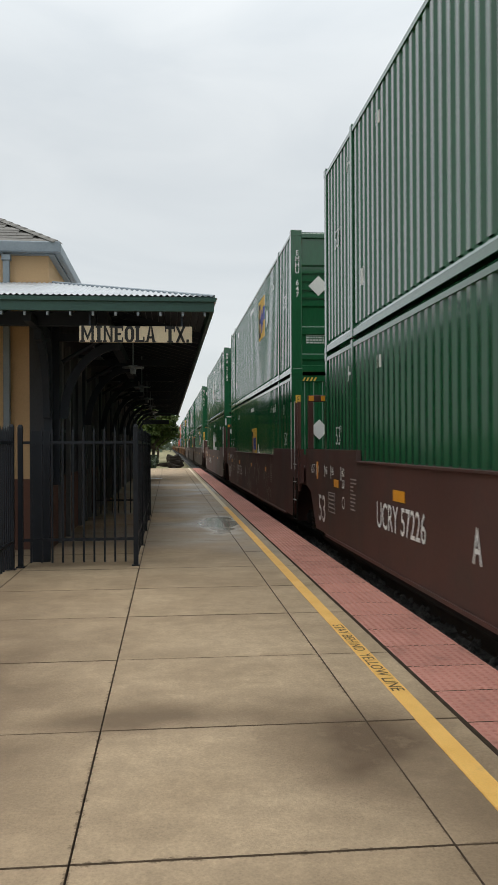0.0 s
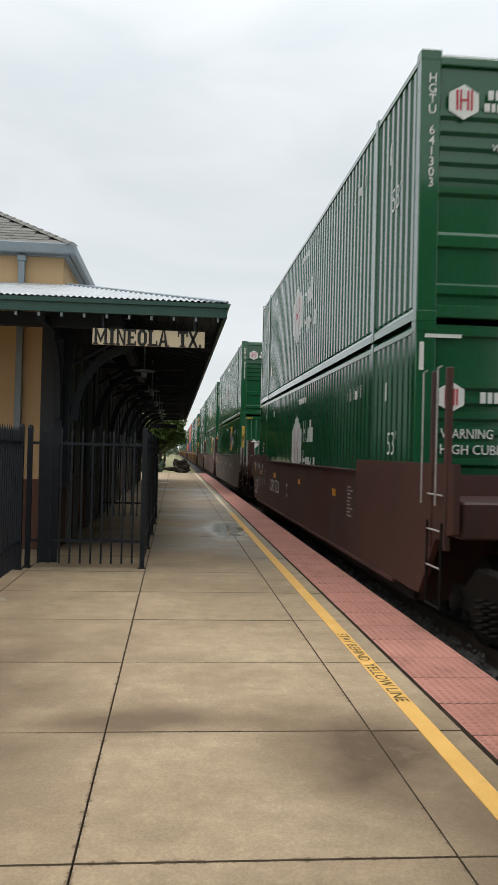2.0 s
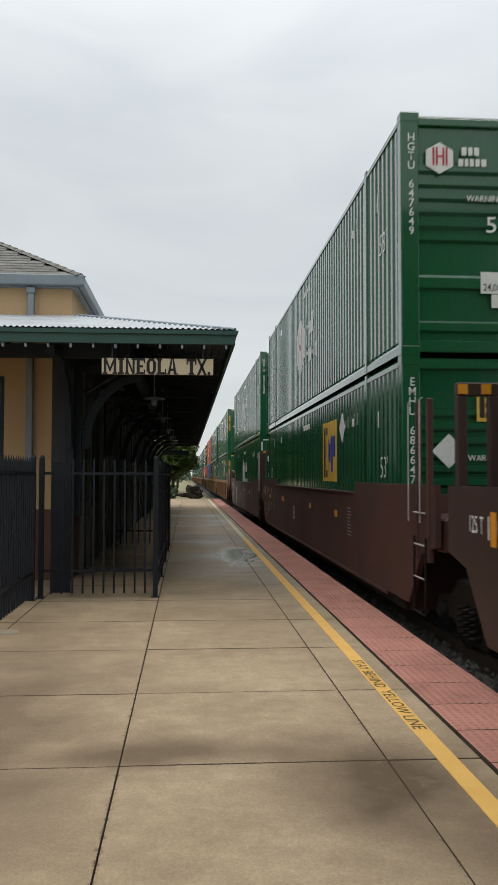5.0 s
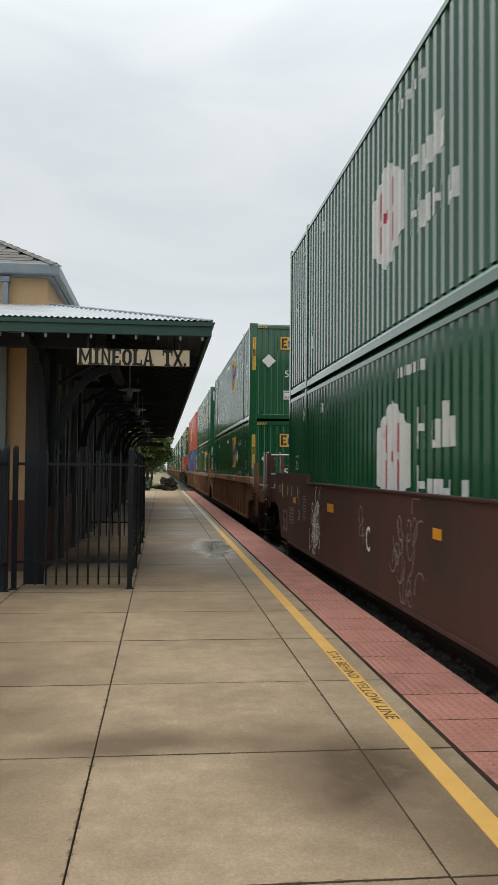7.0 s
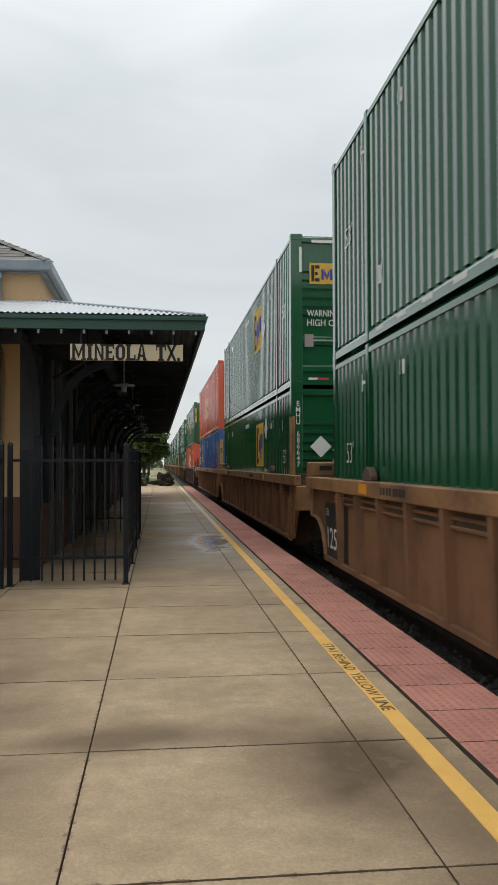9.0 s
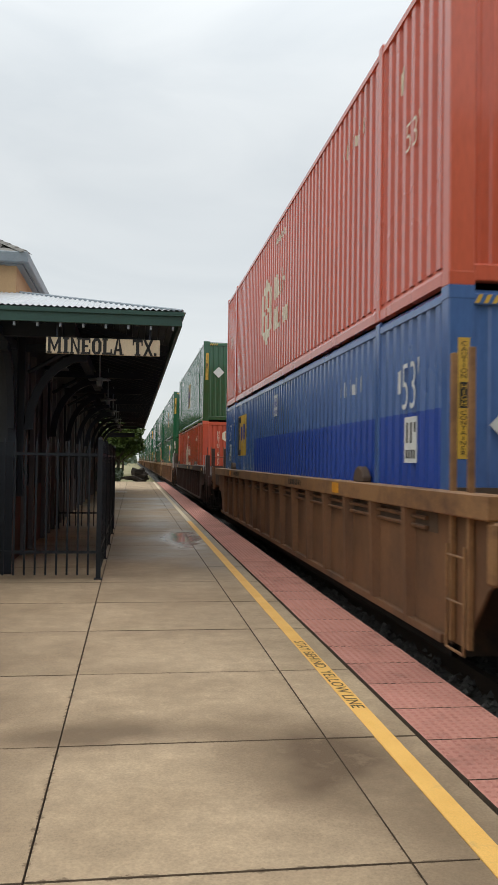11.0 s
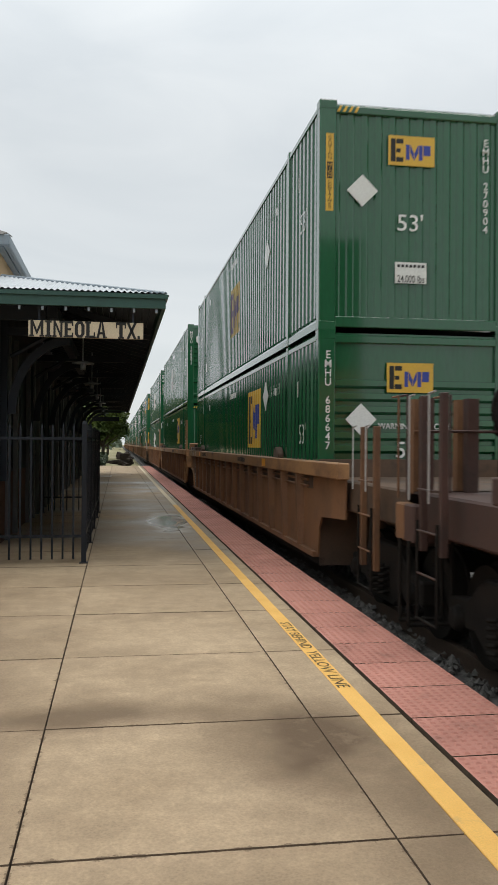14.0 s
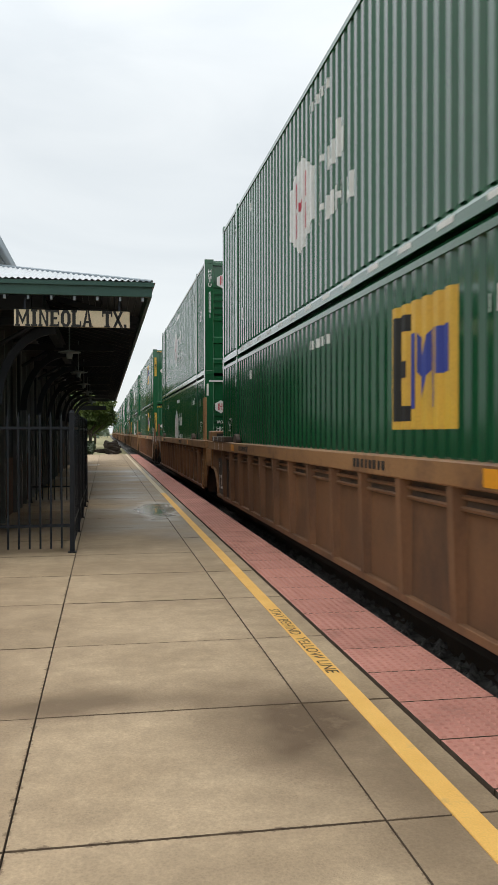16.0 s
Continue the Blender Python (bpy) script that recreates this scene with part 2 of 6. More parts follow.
    "redtile": material("red_roof_tile", (0.33, 0.10, 0.06), (0.40, 0.14, 0.085), 0.8, 2.0, 30, 0.3),
    # distance haze is greyed into this leaf colour
    "haze": material("far_woods", (0.09, 0.12, 0.085), (0.13, 0.16, 0.11), 0.95, 0.1, 2, 0.0),
}



def slab_material():
    """Brushed concrete, continuous from slab to slab, with old water stains, broad darker areas, and dampness toned
    with canopy shade further along.
    """
    m = material("slab_concrete", (0.372, 0.269, 0.166), (0.450, 0.332, 0.211), 0.78, 1.3, 110, 0.3, vary=0.05)
    nt = m.node_tree
    n, l = nt.nodes, nt.links
    p = n["Principled BSDF"]
    hsv = next(x for x in n if x.bl_idname == "ShaderNodeHueSaturation")
    geo = n.new("ShaderNodeNewGeometry")

    def math_node(op, a, b=None, c=None, clamp=False):
        k = n.new("ShaderNodeMath")
        k.operation, k.use_clamp = op, clamp
        for i, v in enumerate((a, b, c)):
            if v is None:
                continue
            if isinstance(v, (int, float)):
                k.inputs[i].default_value = v
            else:
                l.new(v, k.inputs[i])
        return k.outputs[0]
    warp = n.new("ShaderNodeTexNoise")
    warp.inputs["Scale"].default_value, warp.inputs["Detail"].default_value = 1.6, 6
    l.new(geo.outputs["Position"], warp.inputs["Vector"])
    sep = n.new("ShaderNodeSeparateXYZ")
    l.new(geo.outputs["Position"], sep.inputs[0])
    total = None
    # old stains and broad darker areas: centre, half sizes, depth
    for cx, cy, rx, ry, amount in STAINS_AND_DARKS:
        dx = math_node("DIVIDE", math_node("SUBTRACT", sep.outputs["X"], cx), rx)
        dy = math_node("DIVIDE", math_node("SUBTRACT", sep.outputs["Y"], cy), ry)
        d = math_node("SQRT", math_node("ADD", math_node("MULTIPLY", dx, dx), math_node("MULTIPLY", dy, dy)))
        d = math_node("ADD", d, math_node("MULTIPLY_ADD", warp.outputs["Fac"], 1.5, -0.75))
        s = math_node("MULTIPLY", math_node("SUBTRACT", 1.15, d, clamp=True), amount)
        total = s if total is None else math_node("MAXIMUM", total, s)
    broad = n.new("ShaderNodeTexNoise")
    broad.inputs["Scale"].default_value, broad.inputs["Detail"].default_value, broad.inputs["Roughness"].default_value = 0.8, 9, 0.68
    mp = n.new("ShaderNodeMapping")
    mp.inputs["Scale"].default_value = (0.55, 1.0, 1.0)
    l.new(geo.outputs["Position"], mp.inputs["Vector"])
    l.new(mp.outputs[0], broad.inputs["Vector"])
    blot = math_node("MULTIPLY", math_node("MULTIPLY_ADD", broad.outputs["Fac"], 3.2, -1.55, clamp=True), 0.55)
    total = math_node("MAXIMUM", total, blot)
    # small dark spots
    spot = n.new("ShaderNodeTexVoronoi")
    spot.inputs["Scale"].default_value = 2.1
    l.new(geo.outputs["Position"], spot.inputs["Vector"])
    dots = math_node("MULTIPLY", math_node("LESS_THAN", math_node("ADD", spot.outputs["Distance"], math_node("MULTIPLY", warp.outputs["Fac"], 0.12)), 0.085), 0.5)
    total = math_node("MAXIMUM", total, dots)
    # dampness beside the station, the canopy's shade mixed into its dark tone
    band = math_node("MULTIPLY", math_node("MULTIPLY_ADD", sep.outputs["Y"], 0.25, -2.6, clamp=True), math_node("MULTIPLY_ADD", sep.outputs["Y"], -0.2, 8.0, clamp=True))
    damp_shade_noise = n.new("ShaderNodeTexNoise")
    damp_shade_noise.inputs["Scale"].default_value, damp_shade_noise.inputs["Detail"].default_value = 0.45, 6
    l.new(geo.outputs["Position"], damp_shade_noise.inputs["Vector"])
    damp_shade = math_node("MULTIPLY", band, math_node("MULTIPLY_ADD", damp_shade_noise.outputs["Fac"], 2.6, -0.75, clamp=True))
    # weathered mottling and grit at two finer scales
    mott = n.new("ShaderNodeTexNoise")
    mott.inputs["Scale"].default_value, mott.inputs["Detail"].default_value, mott.inputs["Roughness"].default_value = 5.5, 8, 0.72
    l.new(geo.outputs["Position"], mott.inputs["Vector"])
    grit = n.new("ShaderNodeTexVoronoi")
    grit.inputs["Scale"].default_value = 62
    l.new(geo.outputs["Position"], grit.inputs["Vector"])
    gain = math_node("MULTIPLY_ADD", mott.outputs["Fac"], 0.80, 0.52)
    gain = math_node("MULTIPLY", gain, math_node("MULTIPLY_ADD", grit.outputs["Distance"], 0.28, 0.90))
    old = hsv.inputs["Value"].links[0].from_socket
    l.new(math_node("MULTIPLY", old, gain), hsv.inputs["Value"])
    # brown dirt creeping in from the joints
    tex = n.new("ShaderNodeTexCoord")
    gen = n.new("ShaderNodeSeparateXYZ")
    l.new(tex.outputs["Generated"], gen.inputs[0])
    edge = None
    for axis in ("X", "Y"):
        g = gen.outputs[axis]
        e = math_node("MINIMUM", g, math_node("SUBTRACT", 1.0, g))
        edge = e if edge is None else math_node("MINIMUM", edge, e)
    rag = n.new("ShaderNodeTexNoise")
    rag.inputs["Scale"].default_value, rag.inputs["Detail"].default_value, rag.inputs["Roughness"].default_value = 14, 6, 0.75
    l.new(geo.outputs["Position"], rag.inputs["Vector"])
    creep = math_node("MULTIPLY_ADD", rag.outputs["Fac"], 0.085, -0.0355)
    dirty = math_node("MULTIPLY", math_node("SUBTRACT", creep, edge), 130, clamp=True)
    soft = math_node("MULTIPLY", math_node("MULTIPLY_ADD", edge, -18, 0.95, clamp=True), math_node("MULTIPLY_ADD", warp.outputs["Fac"], 2.4, -0.95, clamp=True))
    total = math_node("MULTIPLY", total, math_node("MULTIPLY_ADD", mott.outputs["Fac"], 2.2, 0.0, clamp=True))
    total = math_node("MAXIMUM", total, math_node("MULTIPLY", dirty, 0.80))
    total = math_node("MAXIMUM", total, math_node("MULTIPLY", soft, 0.5))
    mix = n.new("ShaderNodeMixRGB")
    mix.inputs[2].default_value = (0.125, 0.080, 0.044, 1)
    l.new(total, mix.inputs[0])
    l.new(hsv.outputs[0], mix.inputs[1])
    wet_shade = n.new("ShaderNodeMixRGB")
    wet_shade.inputs[2].default_value = (0.165, 0.14, 0.11, 1)
    l.new(math_node("MULTIPLY", damp_shade, 0.75), wet_shade.inputs[0])
    l.new(mix.outputs[0], wet_shade.inputs[1])
    # one shallow puddle near the edge line, its pale sheen mixed into the colour
    dx = math_node("DIVIDE", math_node("SUBTRACT", sep.outputs["X"], 1.0), 0.42)
    dy = math_node("DIVIDE", math_node("SUBTRACT", sep.outputs["Y"], 17.2), 2.3)
    d = math_node("SQRT", math_node("ADD", math_node("MULTIPLY", dx, dx), math_node("MULTIPLY", dy, dy)))
    d = math_node("ADD", d, math_node("MULTIPLY_ADD", warp.outputs["Fac"], 1.4, -0.7))
    pool = math_node("MULTIPLY", math_node("SUBTRACT", 1.15, d, clamp=True), 1.1, clamp=True)
    sheen_tone = n.new("ShaderNodeMixRGB")
    sheen_tone.inputs[2].default_value = (0.46, 0.43, 0.39, 1)
    l.new(math_node("MULTIPLY", pool, math_node("MULTIPLY_ADD", mott.outputs["Fac"], 2.2, -0.55, clamp=True)), sheen_tone.inputs[0])
    l.new(wet_shade.outputs[0], sheen_tone.inputs[1])
    l.new(sheen_tone.outputs[0], p.inputs["Base Color"])
    rough = math_node("MULTIPLY_ADD", damp_shade, -0.50, 0.78)
    l.new(math_node("SUBTRACT", rough, math_node("MULTIPLY", pool, 0.40), clamp=True), p.inputs["Roughness"])
    bump = next(x for x in n if x.bl_idname == "ShaderNodeBump")
    l.new(math_node("MULTIPLY_ADD", pool, -0.29, 0.3), bump.inputs["Strength"])
    return m


STAINS_AND_DARKS = [(1.05, 4.45, 0.75, 0.85, 1.0), (-0.3, 5.0, 1.9, 0.34, 0.85), (-1.9, 4.95, 1.0, 0.45, 0.9), (0.75, 5.2, 0.5, 0.35, 0.5), (-0.2, 9.9, 1.6, 0.55, 0.35), (-1.5, 8.6, 0.5, 0.25, 0.45), (0.9, 12.6, 0.8, 1.2, 0.4), (-1.75, 6.6, 0.95, 2.4, 0.34), (-1.5, 4.0, 1.0, 1.3, 0.8), (-1.35, 5.4, 1.05, 4.8, 0.75), (-1.9, 9.6, 0.8, 1.6, 0.5), (-1.1, 7.1, 0.6, 0.35, 0.45), (-0.2, 6.5, 0.6, 0.25, 0.3), (0.3, 3.0, 0.9, 0.25, 0.3), (1.35, 3.6, 0.5, 1.8, 0.7), (-1.0, 3.4, 0.5, 0.4, 0.4)]
M["slab"] = slab_material()


# ---- mesh helpers ----
def box(bm, x0, y0, z0, x1, y1, z1):
    v = [bm.verts.new(p) for p in ((x0, y0, z0), (x1, y0, z0), (x1, y1, z0), (x0, y1, z0), (x0, y0, z1), (x1, y0, z1), (x1, y1, z1), (x0, y1, z1))]
    for f in ((0, 3, 2, 1), (4, 5, 6, 7), (0, 1, 5, 4), (1, 2, 6, 5), (2, 3, 7, 6), (3, 0, 4, 7)):
        bm.faces.new([v[i] for i in f])
    return v


def rod(bm, p, q, r, n=8, r2=None, caps=True):
    p, q = Vector(p), Vector(q)
    d = (q - p).normalized()
    u = d.orthogonal().normalized()
    w = d.cross(u)
    r2 = r if r2 is None else r2
    a = [bm.verts.new(p + (u * math.cos(2 * math.pi * i / n) + w * math.sin(2 * math.pi * i / n)) * r) for i in range(n)]
    b = [bm.verts.new(q + (u * math.cos(2 * math.pi * i / n) + w * math.sin(2 * math.pi * i / n)) * r2) for i in range(n)]
    for i in range(n):
        bm.faces.new((a[i], a[(i + 1) % n], b[(i + 1) % n], b[i]))
    if caps:
        bm.faces.new(a[::-1])
        bm.faces.new(b)


def prism(bm, pts, axis, a, b):
    """A polygon pulled along an axis from a to b; pts lie in the two other axes, in order."""
    def at(p, c):
        return {"x": (c, p[0], p[1]), "y": (p[0], c, p[1]), "z": (p[0], p[1], c)}[axis]
    va, vb = [bm.verts.new(at(p, a)) for p in pts], [bm.verts.new(at(p, b)) for p in pts]
    n = len(pts)
    for i in range(n):
        bm.faces.new((va[i], va[(i + 1) % n], vb[(i + 1) % n], vb[i]))
    bm.faces.new(va[::-1])
    bm.faces.new(vb)


def mesh_of(name, bm, mat, bevel=0.0, smooth=False):
    bmesh.ops.recalc_face_normals(bm, faces=bm.faces[:])
    if bevel:
        bmesh.ops.bevel(bm, geom=bm.edges[:], offset=bevel, segments=1, affect="EDGES", clamp_overlap=True)
    me = bpy.data.meshes.new(name)
    bm.to_mesh(me)
    bm.free()
    me.materials.append(mat)
    if smooth:
        for p in me.polygons:
            p.use_smooth = True
    return me


def part(name, bm, mat, parent=None, label="", bevel=0.0, smooth=False):
    ob = new(name, mesh_of(name, bm, mat, bevel, smooth))
    ob.parent = parent
    if label:
        ob["label"] = label
    return ob


def B():
    return bmesh.new()


def boxpart(name, dims, mat, parent=None, label="", bevel=0.0):
    bm = B()
    box(bm, *dims)
    return part(name, bm, mat, parent, label, bevel)


def piece(name, me, parent, x, y, z, rz=0.0):
    ob = new(name, me)
    ob.parent = parent
    ob.location = (x, y, z)
    ob.rotation_euler = (0, 0, rz)
    return ob


def text_mesh(body, height, width, mat, bold=0.0, stacked=False):
    """Letters as a flat mesh in the xy plane, fitted to a height and a width, centred."""
    cu = bpy.data.curves.new("lettering", "FONT")
    cu.body = "\n".join(body) if stacked else body
    cu.align_x, cu.align_y = "CENTER", "CENTER"
    cu.space_line = 0.82
    cu.offset = bold
    cu.extrude = 0.0
    cu.resolution_u = 3
    ob = bpy.data.objects.new("lettering", cu)
    scene.collection.objects.link(ob)
    bpy.context.view_layer.update()
    me = bpy.data.meshes.new_from_object(ob.evaluated_get(bpy.context.evaluated_depsgraph_get()))
    bpy.data.objects.remove(ob)
    co = np.empty(len(me.vertices) * 3)
    me.vertices.foreach_get("co", co)
    co = co.reshape(-1, 3)
    lo, hi = co.min(0), co.max(0)
    co -= (lo + hi) / 2
    co[:, 0] *= width / (hi[0] - lo[0])
    co[:, 1] *= height / (hi[1] - lo[1])
    me.vertices.foreach_set("co", co.ravel())
    me.materials.clear()
    me.materials.append(mat)
    return me


def lettering(body, height, width, mat, parent, m, name="lettering", stacked=False, bold=0.0):
    ob = new(name, text_mesh(body, height, width, mat, bold, stacked))
    ob.parent = parent
    ob.matrix_basis = m
    return ob


def group_of(name, x=0, y=0, z=0):
    e = new(name)
    e.empty_display_size = 0.2
    e.location = (x, y, z)
    return e


# ---- ground, track and platform ----
def build_ground():
    bm = B()
    for x0, x1, y0, y1 in ((-1500, -14, -1500, 1500), (-14, 2.2, 61.2, 1500), (-14, 2.2, -1500, -8.2), (2.2, 1500, -1500, 1500)):
        v = [bm.verts.new((x, y, -0.62)) for x, y in ((x0, y0), (x1, y0), (x1, y1), (x0, y1))]
        bm.faces.new(v)
    bmesh.ops.remove_doubles(bm, verts=bm.verts[:], dist=0.001)
    ob = part("ground", bm, M["ground"])
    tagged(ob, "dry grass and bare soil around the station", "ground", kind="structure")
    # ballast bed
    bm = B()
    prism(bm, [(2.26, -0.60), (2.26, -0.42), (2.9, -0.36), (4.6, -0.36), (5.6, -0.40), (6.4, -0.60)], "y", -60, 700)
    tagged(part("ballast_bed", bm, M["ballast"]), "dark crushed stone bed under the track", "ballast", kind="structure")
    random.seed(4)
    bm = B()
    for i in range(11000):
        x, y = random.uniform(2.27, 4.4), random.uniform(2.5, 26) if i % 4 else random.uniform(26, 60)
        r = random.uniform(0.02, 0.05)
        c = Vector((x, y, -0.365 + random.uniform(-0.02, 0.05)))
        top = bm.verts.new(c + Vector((random.uniform(-.3, .3) * r, random.uniform(-.3, .3) * r, r)))
        ring = [bm.verts.new(c + Vector((math.cos(a) * r * random.uniform(.8, 1.3), math.sin(a) * r * random.uniform(.8, 1.3), random.uniform(-.4, .3) * r))) for a in (0, 1.3, 2.6, 3.8, 5.1)]
        for k in range(5):
            bm.faces.new((ring[k], ring[(k + 1) % 5], top))
    tagged(part("loose_ballast", bm, M["ballast"]), "loose dark ballast stones beside the rail", "ballast", kind="stuff")
    for x in (TRACK - 0.7525, TRACK + 0.7525):
        bm = B()
        prism(bm, [(x - 0.07, -0.385), (x + 0.07, -0.385), (x + 0.07, -0.37), (x + 0.012, -0.345), (x + 0.012, -0.245), (x + 0.036, -0.235), (x + 0.036, -0.20), (x - 0.036, -0.20), (x - 0.036, -0.235), (x - 0.012, -0.245), (x - 0.012, -0.345), (x - 0.07, -0.37)], "y", -60, 700)
        tagged(part("rail", bm, M["rail"]), "rusty steel rail with a polished head", "rail", "running rails", "structure")
    bm = B()
    box(bm, -1.3, -0.11, -0.2, 1.3, 0.11, 0.0)
    me = mesh_of("sleeper", bm, M["tie"], 0.008)
    for i in range(60):
        tie = new("sleeper", me)
        tie.location = (TRACK, 1 + i * 0.54, -0.372)
        tagged(tie, "creosoted timber sleeper in dark ballast", "sleeper", "track sleepers", "structure")


def build_platform():
    base = boxpart("platform", (-14, -8, -0.62, 2.248, 61, -0.035), M["joint"])
    tagged(base, "concrete station platform of square slabs", "platform", kind="structure")
    # slabs with tooled joints
    random.seed(7)
    cols = [(-0.45 - 1.524 * k - 1.524, -0.45 - 1.524 * k) for k in range(4)] + [(-0.45, 1.074), (1.074, 1.622)]
    rows = [3.3 - 1.56 * k for k in range(7, 0, -1)] + [3.3, 4.81, 6.38] + [7.97 + 1.56 * k for k in range(0, 35)]
    meshes = {}
    for x0, x1 in cols:
        for y0, y1 in zip(rows, rows[1:]):
            if y0 > 60.5:
                continue
            y1 = min(y1, 61.0)
            key = (round(x1 - x0, 3), round(y1 - y0, 3))
            if key not in meshes:
                w, d = key[0] / 2 - 0.0025, key[1] / 2 - 0.0025
                bm = B()
                lo = [bm.verts.new(p) for p in ((-w, -d, -0.034), (w, -d, -0.034), (w, d, -0.034), (-w, d, -0.034))]
                mid = [bm.verts.new(p) for p in ((-w, -d, -0.008), (w, -d, -0.008), (w, d, -0.008), (-w, d, -0.008))]
                w, d = w - 0.0025, d - 0.0045
                top = [bm.verts.new(p) for p in ((-w, -d, 0), (w, -d, 0), (w, d, 0), (-w, d, 0))]
                for a, b in ((lo, mid), (mid, top)):
                    for i in range(4):
                        bm.faces.new((a[i], a[(i + 1) % 4], b[(i + 1) % 4], b[i]))
                bm.faces.new(top)
                me = meshes[key] = mesh_of("slab", bm, M["slab"])
                me.materials.append(M["joint"])
                for f in me.polygons:
                    f.material_index = 0 if f.normal.z > 0.9 else 1
            piece("slab", meshes[key], base, (x0 + x1) / 2, (y0 + y1) / 2, random.uniform(-0.0015, 0.0015))
    # painted edge line with its warning
    line = boxpart("platform_line", (1.364, -8, -0.01, 1.482, 22.0, 0.0045), M["yellow"])
    # cream colour stands in for sky glare on the far part of the line
    pale = boxpart("platform_line", (1.364, 22.0, -0.01, 1.482, 61, 0.0045), M["cream"])
    tagged(pale, "edge line made cream for sky glare further along the platform", "safety line", kind="structure")
    bar = boxpart("platform_mark", (-1.35, 41.3, -0.01, -0.35, 41.9, 0.0045), M["white"])
    tagged(bar, "short white painted bar across the platform", "floor marking", kind="structure")
    tagged(line, "worn yellow safety line painted along the platform edge", "safety line", kind="structure")
    lettering("STAY BEHIND  YELLOW LINE", 0.088, 2.02, M["linetext"], line, Matrix.Translation((1.423, 6.37, 0.0062)) @ pose(0, 0, 0, 0, 0, -90), bold=0.004)
    # round iron cover by the fence
    bm = B()
    rod(bm, (0, 0, 0.0), (0, 0, 0.006), 0.14, 24, 0.135)
    rod(bm, (0, 0, 0.006), (0, 0, 0.009), 0.10, 24, 0.097)
    cover = part("drain_cover", bm, M["concrete"])
    cover.location = (-1.95, 8.93, 0.0015)
    tagged(cover, "small round dusty cover set in the concrete", "drain cover")
    # tactile paving
    bm = B()
    s, t = 0.300, 0.2975
    box(bm, -s, -t, -0.03, s, t, 0.004)
    for i in range(10):
        for j in range(10):
            x, y = (i - 4.5) * 0.0595, (j - 4.5) * 0.0595
            a = [bm.verts.new((x + dx * 0.0165, y + dy * 0.0165, 0.004)) for dx, dy in ((-1, -1), (1, -1), (1, 1), (-1, 1))]
            b = [bm.verts.new((x + dx * 0.0085, y + dy * 0.0085, 0.012)) for dx, dy in ((-1, -1), (1, -1), (1, 1), (-1, 1))]
            for k in range(4):
                bm.faces.new((a[k], a[(k + 1) % 4], b[(k + 1) % 4], b[k]))
            bm.faces.new(b)
    me = mesh_of("tactile_tile", bm, M["tactile"])
    me.materials.append(M["joint"])
    for f in me.polygons:
        if f.area > 0.003 and abs(f.normal.z) < 0.5:
            f.material_index = 1
    for k in range(112):
        y = 4.716 - 0.305 + 0.61 * (k - 19)
        if y < 60.6:
            piece("tactile_tile", me, base, 1.947, y, 0)


# ---- the station ----
def wall_with_holes(name, axis, plane, thick, a0, a1, z0, z1, holes, mat, parent):
    """A wall along an axis, built of blocks round its openings (start, end, sill, head)."""
    bm = B()

    def block(p, q, r, s):
        if q - p > 0.001 and s - r > 0.001:
            if axis == "y":
                box(bm, plane - thick, p, r, plane, q, s)
            else:
                box(bm, p, plane, r, q, plane + thick, s)
    at = a0
    for h0, h1, s0, s1 in sorted(holes):
        block(at, h0, z0, z1)
        block(h0, h1, z0, s0)
        block(h0, h1, s1, z1)
        at = h1
    block(at, a1, z0, z1)
    bmesh.ops.remove_doubles(bm, verts=bm.verts[:], dist=0.0005)
    return part(name, bm, mat, parent)


WX, WY = -1.92, 13.4          # the station's corner
TIPX, TIPY, TIPZ = 0.545, 11.0, 3.56   # the canopy's corner, top of the sheet
EAVE_FAR = 47.5
WALL_FAR = 45.2


def window_in(parent, axis, plane, a, b, z0, z1, kind):
    w = group_of(kind)
    w.parent = parent
    f = 0.07

    def bar(name, p, q, r, s, depth0, depth1, mat):
        if axis == "y":
            return boxpart(name, (plane - depth1, p, r, plane - depth0, q, s), mat, w)
        return boxpart(name, (p, plane + depth0, r, q, plane + depth1, s), mat, w)
    for p, q, r, s in ((a, a + f, z0, z1), (b - f, b, z0, z1), (a + f, b - f, z1 - f, z1), (a + f, b - f, z0, z0 + f)):
        bar("window_frame", p, q, r, s, -0.02, 0.10, M["darkwood"])
    mid = (z0 + z1) / 2
    bar("window_bar", a + f, b - f, mid - 0.025, mid + 0.025, 0.03, 0.08, M["greenwood"])
    bar("pane", a + f, b - f, z0 + f, mid - 0.025, 0.05, 0.062, M["glass"])
    bar("pane", a + f, b - f, mid + 0.025, z1 - f, 0.05, 0.062, M["glass"])
    return w


def glyph(bm, ch, x, w, h):
    """One slab-serif capital of a signwriter's alphabet, from strokes in a unit cell."""
    def poly(*pts):
        prism(bm, [(x + px * w, (pz - 0.5) * h) for px, pz in pts], "y", -0.006, -0.0005)

    def bar(a, b, c, d):
        poly((a, b), (c, b), (c, d), (a, d))
    if ch == "I":
        bar(0.28, 0, 0.72, 1), bar(0.10, 0, 0.28, 0.12), bar(0.72, 0, 0.90, 0.12), bar(0.10, 0.88, 0.28, 1), bar(0.72, 0.88, 0.90, 1)
    elif ch == "M":
